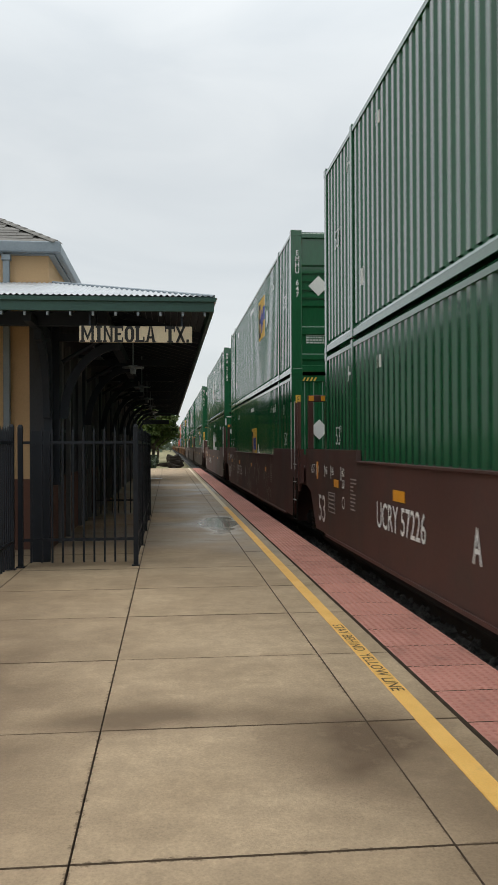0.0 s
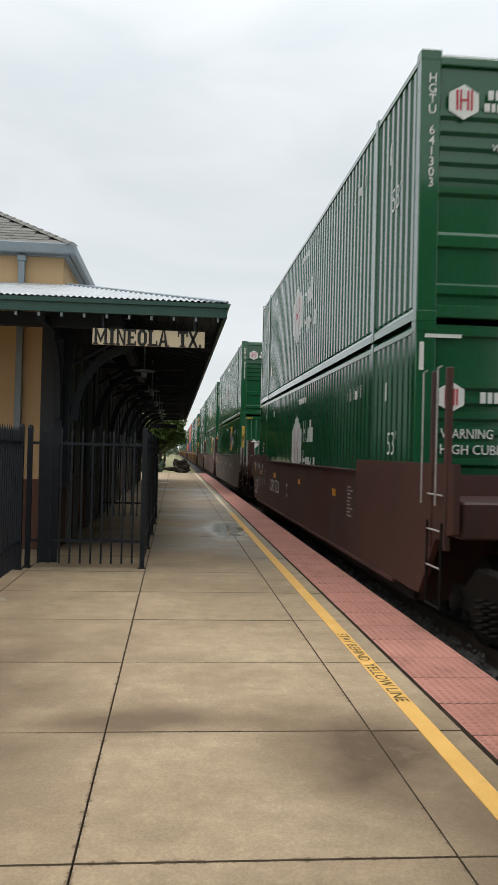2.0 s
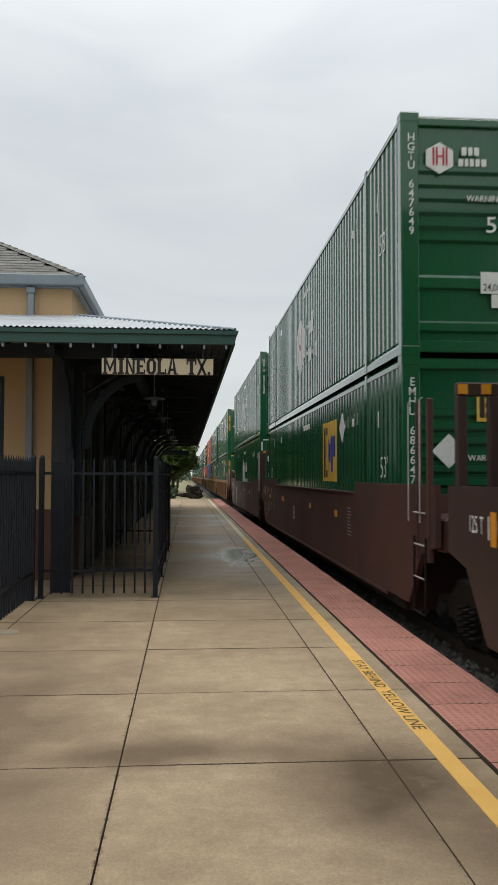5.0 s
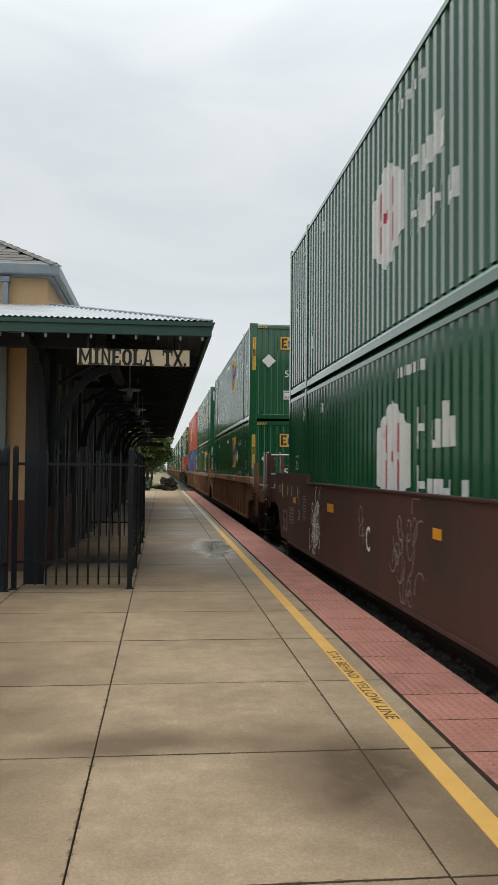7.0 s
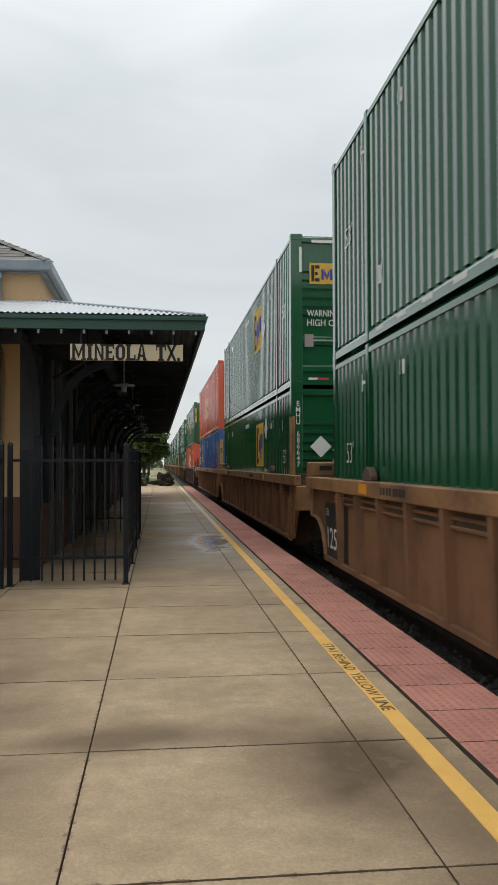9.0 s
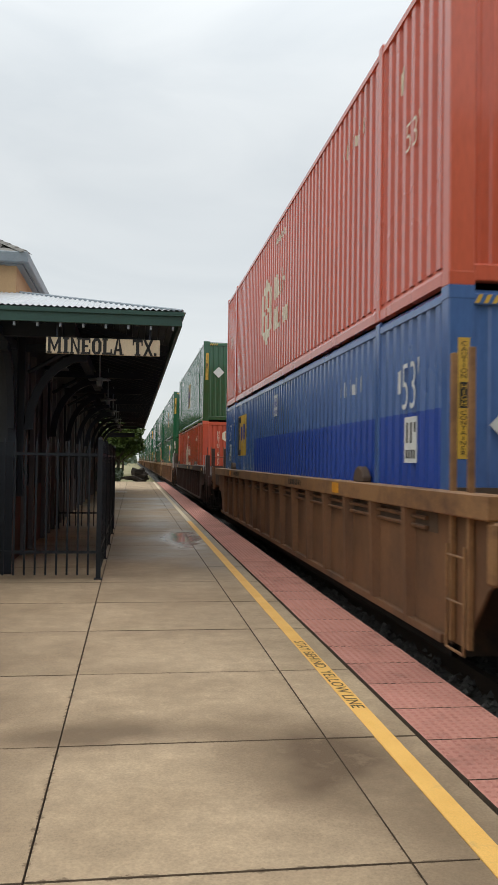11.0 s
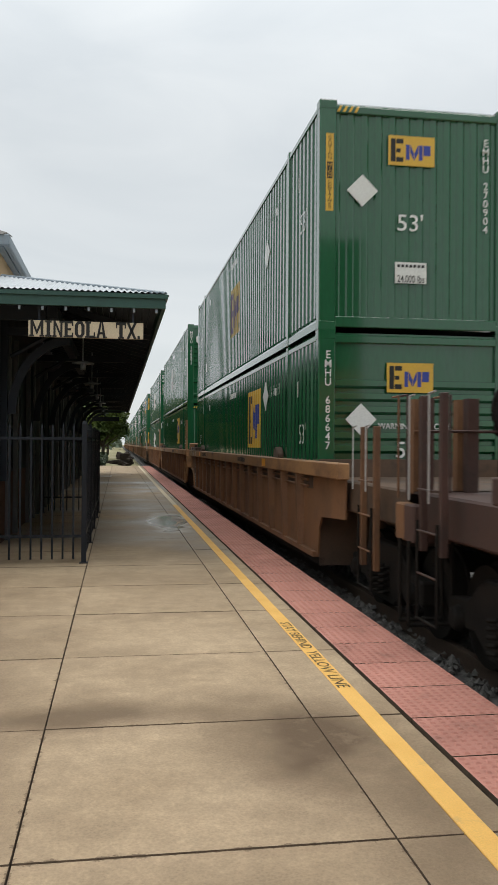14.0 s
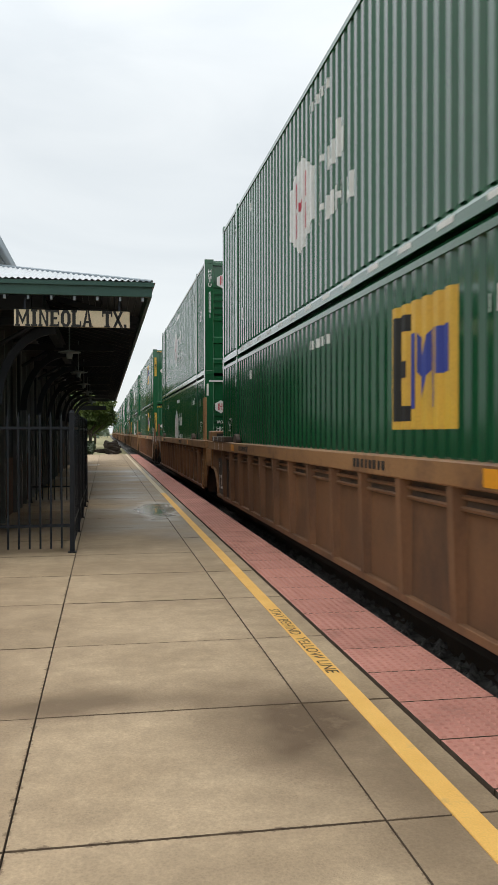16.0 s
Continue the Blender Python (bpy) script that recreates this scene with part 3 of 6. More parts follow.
        bar(0.06, 0, 0.24, 1), bar(0.76, 0, 0.94, 1), poly((0.24, 1), (0.50, 0.42), (0.50, 0.10), (0.24, 0.66)), poly((0.76, 1), (0.76, 0.66), (0.50, 0.10), (0.50, 0.42)), bar(-0.02, 0, 0.06, 0.11), bar(0.24, 0, 0.32, 0.11), bar(0.68, 0, 0.76, 0.11), bar(0.94, 0, 1.02, 0.11)
    elif ch == "N":
        bar(0.08, 0, 0.28, 1), bar(0.72, 0, 0.92, 1), poly((0.28, 1), (0.72, 0.30), (0.72, 0.0), (0.28, 0.70)), bar(-0.02, 0, 0.08, 0.11), bar(0.28, 0, 0.38, 0.11), bar(0.92, 0.89, 1.02, 1), bar(0.62, 0.89, 0.72, 1)
    elif ch == "E":
        bar(0.10, 0, 0.40, 1), bar(0.40, 0.86, 0.92, 1), bar(0.40, 0.43, 0.72, 0.57), bar(0.40, 0, 0.92, 0.14), bar(0.78, 0.70, 0.92, 0.86), bar(0.78, 0.14, 0.92, 0.30), bar(0.0, 0, 0.10, 0.1), bar(0.0, 0.9, 0.10, 1)
    elif ch == "O":
        out = [(0.28, 0), (0.72, 0), (0.96, 0.24), (0.96, 0.76), (0.72, 1), (0.28, 1), (0.04, 0.76), (0.04, 0.24)]
        inn = [(0.42, 0.16), (0.58, 0.16), (0.66, 0.28), (0.66, 0.72), (0.58, 0.84), (0.42, 0.84), (0.34, 0.72), (0.34, 0.28)]
        for k in range(8):
            poly(out[k], out[(k + 1) % 8], inn[(k + 1) % 8], inn[k])
    elif ch == "L":
        bar(0.10, 0, 0.42, 1), bar(0.42, 0, 0.94, 0.15), bar(0.80, 0.15, 0.94, 0.36), bar(0.0, 0.88, 0.10, 1), bar(0.42, 0.88, 0.54, 1), bar(0.0, 0, 0.10, 0.12)
    elif ch == "A":
        poly((0.06, 0), (0.30, 0), (0.54, 1), (0.38, 1)), poly((0.66, 0), (0.96, 0), (0.66, 1), (0.5405, 1)), bar(0.30, 0.24, 0.70, 0.38), bar(-0.04, 0, 0.06, 0.1), bar(0.96, 0, 1.04, 0.1)
    elif ch == "T":
        bar(0.34, 0, 0.66, 0.84), bar(0.02, 0.84, 0.98, 1), bar(0.02, 0.64, 0.14, 0.84), bar(0.86, 0.64, 0.98, 0.84), bar(0.22, 0, 0.34, 0.11), bar(0.66, 0, 0.78, 0.11)
    elif ch == "X":
        poly((0.02, 0), (0.28, 0), (0.98, 1), (0.72, 1)), poly((0.72, 0), (0.98, 0), (0.57, 0.585), (0.44, 0.40)), poly((0.02, 1), (0.28, 1), (0.56, 0.60), (0.43, 0.415))
    elif ch == ".":
        bar(0.1, 0, 0.6, 0.2)


def letters(sign, width, h):
    body = "MINEOLA TX."
    wide = {"M": 1.35, "I": 0.75, " ": 0.85, ".": 0.5}
    unit = width / sum(wide.get(ch, 1.0) for ch in body)
    x = -width / 2
    for ch in body:
        w = unit * wide.get(ch, 1.0)
        if ch != " ":
            bm = B()
            glyph(bm, ch, x + 0.001, w - 0.002, h)
            part("letter", bm, M["black"], sign, "dark slab-serif letter")
        x += w


def build_station():
    st = group_of("railway_station", 0, 0, 0)
    tagged(st, "ochre stucco railway station with a hipped shingle roof", "station")
    holes_s = [(15.4 + 4.1 * k, 16.7 + 4.1 * k, 0.02 if k % 2 else 1.05, 2.75) for k in range(7)]
    holes_e = [(-4.35, -2.96, 0.02, 3.2), (-7.6, -6.3, 1.1, 3.2)]
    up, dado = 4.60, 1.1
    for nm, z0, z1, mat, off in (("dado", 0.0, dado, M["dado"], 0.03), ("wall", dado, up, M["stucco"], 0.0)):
        def cut(h):
            return [(a, b, max(s, z0), min(t, z1)) for a, b, s, t in h if min(t, z1) > max(s, z0)]
        if nm == "wall":
            # canopy shade is put into a dark wall colour; stucco resumes above it
            wall_with_holes(nm, "y", WX, 0.3, WY, WALL_FAR, z0, 3.6, cut(holes_s), M["wallshade_trim"], st)
            wall_with_holes(nm, "y", WX, 0.3, WY, WALL_FAR, 3.602, 4.13, [], M["wallshade_trim"], st)
            wall_with_holes(nm, "y", WX, 0.3, WY, WALL_FAR, 4.132, z1, [], mat, st)
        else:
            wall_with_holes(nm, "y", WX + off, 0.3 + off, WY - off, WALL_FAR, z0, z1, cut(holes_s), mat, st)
        if nm == "wall":
            wall_with_holes(nm, "x", WY, 0.3, -11.8, WX - 0.3, z0, 3.6, cut(holes_e), mat, st)
            wall_with_holes(nm, "x", WY, 0.3, -11.8, WX - 0.3, 3.602, z1, [], mat, st)
        else:
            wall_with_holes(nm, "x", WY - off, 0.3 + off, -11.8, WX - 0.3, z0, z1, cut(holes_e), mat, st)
    boxpart("wall", (-11.8, WY + 0.31, 0, -11.5, WALL_FAR, up), M["stucco"], st)
    boxpart("wall", (-11.49, WALL_FAR - 0.3, 0, WX - 0.31, WALL_FAR, up), M["stucco"], st)
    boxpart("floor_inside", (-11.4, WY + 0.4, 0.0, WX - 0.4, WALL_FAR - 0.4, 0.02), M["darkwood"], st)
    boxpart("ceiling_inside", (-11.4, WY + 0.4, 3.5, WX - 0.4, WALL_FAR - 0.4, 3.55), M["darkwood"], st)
    for a, b, s, t in holes_s:
        window_in(st, "y", WX - 0.06, a, b, s, t, "window" if s > 0.5 else "door")
    for a, b, s, t in holes_e:
        window_in(st, "x", WY + 0.06, a, b, s, t, "window" if s > 0.5 else "door")
    # pilasters and trim boards along the platform side
    for k in range(30):
        y = 14.2 + 1.025 * k
        if all(not (a - 0.1 < y < b + 0.1) for a, b, *_ in holes_s):
            boxpart("pilaster", (WX + 0.034, y, 0.0, WX + 0.11, y + 0.16, 3.4), M["pilaster"], st)
    # downspouts on the end wall
    for x in (-2.55, -6.0):
        bm = B()
        box(bm, x - 0.05, WY - 0.13, 0.1, x + 0.05, WY - 0.04, 4.5)
        box(bm, x - 0.07, WY - 0.15, 4.50, x + 0.07, WY - 0.035, 4.59)
        part("downspout", bm, M["gutter"], st, "grey painted downspout", 0.008)
    # main eave: soffit, gutter, fascia
    e = 0.10
    bm = B()
    box(bm, -12.1, WY - e, up, WX + e, WALL_FAR + e, up + 0.04)
    part("soffit", bm, M["gutter"], st)
    bm = B()
    box(bm, -12.15, WY - e - 0.10, up + 0.02, WX + e + 0.10, WY - e, up + 0.19)
    box(bm, WX + e, WY - e, up + 0.02, WX + e + 0.10, WALL_FAR + e + 0.1, up + 0.19)
    part("gutter", bm, M["gutter"], st, "grey metal gutter", 0.015)
    # hip roof
    x0, x1, y0, y1 = -12.15, WX + e + 0.06, WY - e - 0.06, WALL_FAR + e
    zr, s = up + 0.17, 0.576
    h = (x1 - x0) / 2
    c = (x0 + x1) / 2
    bm = B()
    q = [bm.verts.new(p) for p in ((x0, y0, zr), (x1, y0, zr), (x1, y1, zr), (x0, y1, zr), (c, y0 + h, zr + h * s), (c, y1 - h, zr + h * s))]
    for f in ((0, 1, 4), (1, 2, 5, 4), (2, 3, 5), (3, 0, 4, 5), (0, 3, 2, 1)):
        bm.faces.new([q[i] for i in f])
    roof = part("roof", bm, M["shingle"], st, "grey asphalt shingle roof")
    # shingles on the end slope, overlapping course by course
    bm = B()
    ln = math.sqrt(1 + s * s)
    box(bm, -0.148, 0, 0.0, 0.148, 0.15 * 1.12, 0.014)
    me = mesh_of("shingle", bm, M["shingle"])
    tilt = math.atan(s)
    random.seed(3)
    course = 0
    made = 0
    while made < 296 and course < 22:
        d = 0.15 * course / ln
        xr = x1 - d - 0.12
        x = xr - (0.15 if course % 2 else 0.0)
        while x > -4.6 and made < 296:
            sh = new("shingle", me)
            sh.parent = roof
            sh.location = (x - 0.15, y0 + d - 0.02, zr + d * s + 0.006)
            sh.rotation_euler = (tilt - 0.05, 0, 0)
            made += 1
            x -= 0.30
        course += 1
    for k in range(26):
        bm = B()
        a = Vector((x1, y0, zr)) + Vector((-1, 1, s)) * (0.14 * k)
        b = a + Vector((-1, 1, s)) * 0.16
        u = Vector((1, 1, 0)).normalized() * 0.11
        v = [bm.verts.new(p) for p in (a - u, a + Vector((0, 0, 0.05)), a + u, b - u, b + Vector((0, 0, 0.035)), b + u)]
        bm.faces.new((v[0], v[1], v[4], v[3]))
        bm.faces.new((v[1], v[2], v[5], v[4]))
        bm.faces.new((v[0], v[2], v[1]))
        part("hip_shingle", bm, M["shingle"], roof)

    # ---- canopy round the station ----
    can = group_of("platform_canopy", 0, 0, 0)
    tagged(can, "dark green timber canopy with a corrugated tin roof", "canopy")
    D = WY - TIPY
    rise = 0.62
    pitch, amp = 0.0765, 0.011
    bm = B()
    # end slope: waves run across, cut by the hip
    xs = np.arange(TIPX, -11.8, -pitch / 6)
    rowa, rowb = [], []
    for x in xs:
        run = min(D, TIPX - x)
        z = amp * math.cos(2 * math.pi * (x - TIPX) / pitch)
        rowa.append(bm.verts.new((x, TIPY - 0.05, TIPZ + z)))
        rowb.append(bm.verts.new((x, TIPY + run, TIPZ + rise * run / D + z)))
    for i in range(len(xs) - 1):
        bm.faces.new((rowa[i], rowa[i + 1], rowb[i + 1], rowb[i]))
    part("roof_sheet", bm, M["tin"], can, "corrugated galvanised sheet", smooth=True)
    bm = B()
    ys = np.arange(TIPY, EAVE_FAR, pitch)
    rowa, rowb = [], []
    for k, y in enumerate(ys):
        run = min(D, y - TIPY)
        z = amp if k % 2 else -amp
        rowa.append(bm.verts.new((TIPX + 0.05, y, TIPZ + z)))
        rowb.append(bm.verts.new((TIPX - run, y, TIPZ + rise * run / D + z)))
    for i in range(len(ys) - 1):
        bm.faces.new((rowa[i], rowa[i + 1], rowb[i + 1], rowb[i]))
    part("roof_sheet", bm, M["tin"], can)
    # hip flashing
    bm = B()
    rod(bm, (TIPX, TIPY, TIPZ + 0.0), (TIPX - D, TIPY + D, TIPZ + rise), 0.028, 6)
    part("hip_flashing", bm, M["gutter"], can)
    # fascia boards
    fz0, fz1 = TIPZ - 0.20, TIPZ - 0.018
    boxpart("fascia", (-11.8, TIPY - 0.02, fz0, TIPX, TIPY + 0.03, fz1), M["greenwood"], can, "dark green fascia board", 0.004)
    boxpart("fascia_cap", (-11.8, TIPY - 0.045, fz1 - 0.055, TIPX + 0.025, TIPY - 0.022, fz1 + 0.002), M["greenwood"], can, "", 0.003)
    boxpart("fascia", (TIPX - 0.05, TIPY + 0.031, fz0, TIPX, EAVE_FAR, fz1), M["greenwood"], can, "dark green fascia board", 0.004)
    boxpart("fascia", (-1.6, EAVE_FAR, fz0, TIPX, EAVE_FAR + 0.05, fz1), M["greenwood"], can)
    # boarded underside, following the slope
    for i in range(24):
        a, b = TIPX - 0.06 - D * i / 24, TIPX - 0.06 - D * (i + 1) / 24 + 0.008
        za, zb = fz1 - 0.05 + rise * i / 24, fz1 - 0.05 + rise * (i + 1) / 24
        ya, yb = TIPY + D * i / 24 + 0.05, TIPY + D * (i + 1) / 24 + 0.05
        for plan in (((a, ya, za), (a, EAVE_FAR - 0.02, za), (b, EAVE_FAR - 0.02, zb), (b, yb, zb)), ((-11.8, ya, za), (a, ya, za), (b, yb - 0.008, zb), (-11.8, yb - 0.008, zb))):
            bm = B()
            lo, hi = [bm.verts.new(q) for q in plan], [bm.verts.new((x, y, z + 0.014)) for x, y, z in plan]
            bm.faces.new(lo[::-1])
            bm.faces.new(hi)
            for k in range(4):
                bm.faces.new((lo[k], lo[(k + 1) % 4], hi[(k + 1) % 4], hi[k]))
            part("board", bm, M["underside"], can)
    # exposed rafters with pale ends under the end eave
    bm = B()
    box(bm, -0.022, 0.0, -0.09, 0.022, D - 0.1, 0.0)
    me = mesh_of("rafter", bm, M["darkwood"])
    k = 0
    while TIPX - 0.12 - 0.29 * k > -6.5:
        x = TIPX - 0.12 - 0.29 * k
        r = new("rafter", me)
        r.parent = can
        r.location = (x, TIPY + 0.06, fz0 + 0.06)
        r.rotation_euler = (math.atan(rise / D), 0, 0)
        t = boxpart("rafter_end", (x - 0.014, TIPY + 0.0, fz0 - 0.055, x + 0.014, TIPY + 0.05, fz0 - 0.004), M["gutter"], can)
        k += 1
    bm = B()
    box(bm, -(D - 0.1), -0.03, -0.10, 0.0, 0.03, 0.0)
    me = mesh_of("rafter", bm, M["darkwood"])
    for k in range(58):
        y = 13.6 + 0.58 * k
        if y < EAVE_FAR - 0.2:
            r = new("rafter", me)
            r.parent = can
            r.location = (TIPX - 0.06, y, fz0 + 0.07)
            r.rotation_euler = (0, math.atan(rise / D), 0)
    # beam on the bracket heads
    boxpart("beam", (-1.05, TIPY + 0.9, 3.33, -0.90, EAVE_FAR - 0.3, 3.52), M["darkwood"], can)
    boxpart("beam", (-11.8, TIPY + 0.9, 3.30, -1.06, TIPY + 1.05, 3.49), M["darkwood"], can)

    # curved wall brackets
    def bracket(m):
        br = group_of("bracket")
        br.parent = can
        br.matrix_basis = m
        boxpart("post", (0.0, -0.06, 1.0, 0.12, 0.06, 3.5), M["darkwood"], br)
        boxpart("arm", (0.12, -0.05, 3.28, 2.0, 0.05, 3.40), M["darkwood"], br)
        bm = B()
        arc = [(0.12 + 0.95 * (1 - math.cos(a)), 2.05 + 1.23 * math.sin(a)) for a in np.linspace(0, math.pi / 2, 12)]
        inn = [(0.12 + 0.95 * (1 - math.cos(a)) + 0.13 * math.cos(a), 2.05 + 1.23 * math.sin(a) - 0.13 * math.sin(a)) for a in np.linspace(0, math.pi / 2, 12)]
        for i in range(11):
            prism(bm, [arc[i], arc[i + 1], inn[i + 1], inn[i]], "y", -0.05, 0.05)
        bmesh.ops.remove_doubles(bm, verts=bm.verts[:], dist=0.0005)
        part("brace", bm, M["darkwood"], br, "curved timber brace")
        bm = B()
        rod(bm, (0.16, 0, 2.95), (0.75, 0, 3.30), 0.035, 6)
        part("strut", bm, M["darkwood"], br)
    for y in (13.55, 17.6, 21.7, 25.8, 29.9, 34.0, 38.1, 42.2, 46.3):
        bracket(pose(WX + 0.03, y, 0))
    for x in (WX + 0.0, -5.6, -9.5):
        bracket(pose(x, WY - 0.035, 0, 0, 0, -90))

    # sign under the eave
    sign = group_of("name_board", -0.475, TIPY + 0.10, 3.075)
    tagged(sign, "cream station name board with dark letters under the eave", "sign")
    sw, sh = 1.47, 0.215
    boxpart("board", (-sw / 2, 0, -sh / 2, sw / 2, 0.025, sh / 2), M["cream"], sign, "", 0.003)
    letters(sign, 1.44, 0.212)
    for x in (-0.6, 0.6):
        boxpart("hanger", (x - 0.012, 0.005, sh / 2, x + 0.012, 0.02, 0.30), M["darkwood"], sign)
    far = group_of("far_name_board", -0.75, EAVE_FAR - 0.4, 2.96)
    tagged(far, "dark name board hung under the far end of the canopy", "sign")
    boxpart("board", (-0.75, 0, -0.12, 0.75, 0.04, 0.12), M["darkwood"], far)
    for x in (-0.6, 0.6):
        boxpart("hanger", (x - 0.012, 0.005, 0.12, x + 0.012, 0.02, 0.5), M["darkwood"], far)

    # pendant lamps under the canopy
    lamp = group_of("pendant_lamp", -0.65, 14.4, 2.93)
    tagged(lamp, "unlit enamel pendant lamp under the canopy", "lamp", "canopy lamps")
    bm = B()
    rod(bm, (0, 0, 0.01), (0, 0, 0.025), 0.19, 20, 0.185)
    rod(bm, (0, 0, 0.025), (0, 0, 0.055), 0.185, 20, 0.05)
    part("shade", bm, M["gutter"], lamp, "grey enamel shade", smooth=True)
    bm = B()
    rod(bm, (0, 0, -0.09), (0, 0, 0.012), 0.045, 12, 0.06)
    part("globe", bm, M["gutter"], lamp, "frosted glass globe", smooth=True)
    bm = B()
    rod(bm, (0, 0, 0.055), (0, 0, 0.85), 0.012, 8)
    part("stem", bm, M["gutter"], lamp)
    for y in (19.2, 23.9, 28.6, 33.3, 38.0):
        copy_thing(lamp, pose(-0.65, y, 2.93))


# ---- iron fence ----
def fence_panel(x0, y0, x1, y1, group, first_post=True, last_post=True):
    """A run of pickets with two rails, between posts."""
    d = Vector((x1 - x0, y1 - y0, 0))
    ln = d.length
    f = group_of("iron_fence", x0, y0, 0.0)
    f.rotation_euler = (0, 0, math.atan2(d.y, d.x))
    tagged(f, "black iron picket fence panel on the concrete platform", "fence", group)
    for i, (yes, x) in enumerate(((first_post, 0.0), (last_post, ln))):
        if yes:
            bm = B()
            box(bm, x - 0.032, -0.032, 0.0, x + 0.032, 0.032, 1.86)
            box(bm, x - 0.055, -0.055, 0.0, x + 0.055, 0.055, 0.014)
            rod(bm, (x, 0, 1.86), (x, 0, 1.90), 0.042, 8, 0.02)
            part("post", bm, M["iron"], f)
    for z in (0.36, 1.66):
        boxpart("rail", (0.032, -0.016, z - 0.018, ln - 0.032, 0.016, z + 0.018), M["iron"], f)
    me = PICKET
    n = max(2, int(ln / 0.132))
    for k in range(1, n):
        p = new("picket", me)
        p.parent = f
        p.location = (ln * k / n, 0, 0)
    return f


def build_fences():
    fence_panel(-2.02, 11.4, -0.50, 11.4, "station fence")
    ys = [11.4, 13.7, 16.0, 18.3, 19.6]
    for a, b in zip(ys, ys[1:]):
        fence_panel(-0.50, a, -0.50, b, "station fence", False, True)
    fence_panel(-1.75, 19.6, -0.53, 19.6, "station fence", True, False)
    for a, b in ((11.2, 8.85), (8.85, 6.5), (6.5, 4.2)):
        fence_panel(-2.10, a, -2.10, b, "station fence", a > 11, True)
    # solid leaf standing open behind the front run
    gate = group_of("gate_leaf", -1.83, 11.9, 0)
    tagged(gate, "dark sheet-backed gate leaf folded behind the fence", "gate")
    boxpart("frame", (-0.12, 0, 0.0, 0.13, 0.05, 1.82), M["iron"], gate)


bm = B()
box(bm, -0.0125, -0.0125, 0.055, 0.0125, 0.0125, 1.80)
rod(bm, (0, 0, 1.80), (0, 0, 1.87), 0.016, 4, 0.002)
PICKET = mesh_of("picket", bm, M["iron"])


# ---- the train ----
# front of each container stack at the start, along the track, in order of passing
FRONTS = [-2.98, 16.76, 37.00, 60.90, 80.47, 99.65, 123.46, 143.40, 162.84, 186.82, 209.73, 229.85, 249.24, 272.5, 292.6, 312.6]
while len(FRONTS) < 25:
    FRONTS.append(FRONTS[-1] + (23.8 if (len(FRONTS) - 13) % 3 == 0 else 19.7))
SPEED = (14.12, 0.0089)
L53, W53, H53 = 16.15, 2.59, 2.896
LOW, HIGH = 0.15, 0.155 + 2.896 + 0.012
PITCH = 0.232


def gone(t):
    return SPEED[0] * t + SPEED[1] * t * t


def wave(y):
    """Depth of the side sheet's corrugation at a place along the container."""
    u = (y / PITCH) % 1.0
    if u < 0.40:
        return 0.0
    if u < 0.52:
        return (u - 0.40) / 0.12 * 0.044
    if u < 0.88:
        return 0.044
    return (1 - u) / 0.12 * 0.044


SHEET = W53 / 2 - 0.012


def side_sheet(sign):
    bm = B()
    ys = [0.12]
    k = 0
    while True:
        for u in (0.0, 0.40, 0.52, 0.88):
            y = (k + u) * PITCH
            if 0.12 < y < L53 - 0.12:
                ys.append(y)
        k += 1
        if k * PITCH > L53:
            break
    ys.append(L53 - 0.12)
    a = [bm.verts.new((sign * (SHEET - wave(y)), y, 0.17)) for y in ys]
    b = [bm.verts.new((sign * (SHEET - wave(y)), y, H53 - 0.10)) for y in ys]
    for i in range(len(ys) - 1):
        bm.faces.new((a[i], a[i + 1], b[i + 1], b[i]))
    return bm


def decal(shape, y0, y1, mat, name, parent, label=""):
    """Paint that follows the corrugated near side: shape(y) gives the height spans it covers there."""
    bm = B()
    cuts = {y0, y1}
    k = int(y0 / PITCH) - 1
    while k * PITCH < y1:
        for u in (0.0, 0.40, 0.52, 0.88, 0.2, 0.7):
            if y0 < (k + u) * PITCH < y1:
                cuts.add((k + u) * PITCH)
        k += 1
    coarse = sorted(cuts)
    for a, b in zip(coarse, coarse[1:]):
        for i in range(1, int((b - a) / 0.022) + 1):
            cuts.add(a + (b - a) * i / (int((b - a) / 0.022) + 1))
    cuts = sorted(cuts)
    for a, b in zip(cuts, cuts[1:]):
        for (p0, p1), (q0, q1) in zip(shape(a + 1e-6), shape(b - 1e-6)):
            if max(p1 - p0, q1 - q0) > 1e-4:
                xa, xb = -(SHEET - wave(a + 1e-5) + 0.004), -(SHEET - wave(b - 1e-5) + 0.004)
                bm.faces.new([bm.verts.new(p) for p in ((xa, a, p0), (xb, b, q0), (xb, b, q1), (xa, a, p1))])
    bmesh.ops.remove_doubles(bm, verts=bm.verts[:], dist=0.0004)
    return part(name, bm, mat, parent, label)


def rects(*rs):
    """Spans of a set of rectangles (y0, y1, z0, z1)."""
    return lambda y: [(c, d) for a, b, c, d in rs if a <= y <= b]


def slant(y0, y1, za, zb, tall):
    """A leaning bar: its foot runs from za at y0 to zb at y1."""
    return lambda y: [(za + (zb - za) * (y - y0) / (y1 - y0), za + (zb - za) * (y - y0) / (y1 - y0) + tall)]


def end_sheet(kind):
    """The end wall that leads: upright corrugation or pressed level ribs."""
    bm = B()
    w = W53 / 2 - 0.19
    if kind == "plain":
        xs, n = [], 12
        p = 2 * w / n
        pts = []
        for i in range(n):
            for u, d in ((0.0, 0.03), (0.38, 0.03), (0.5, 0.045), (0.88, 0.045)):
                pts.append((-w + (i + u) * p, d))
        pts.append((w, 0.03))
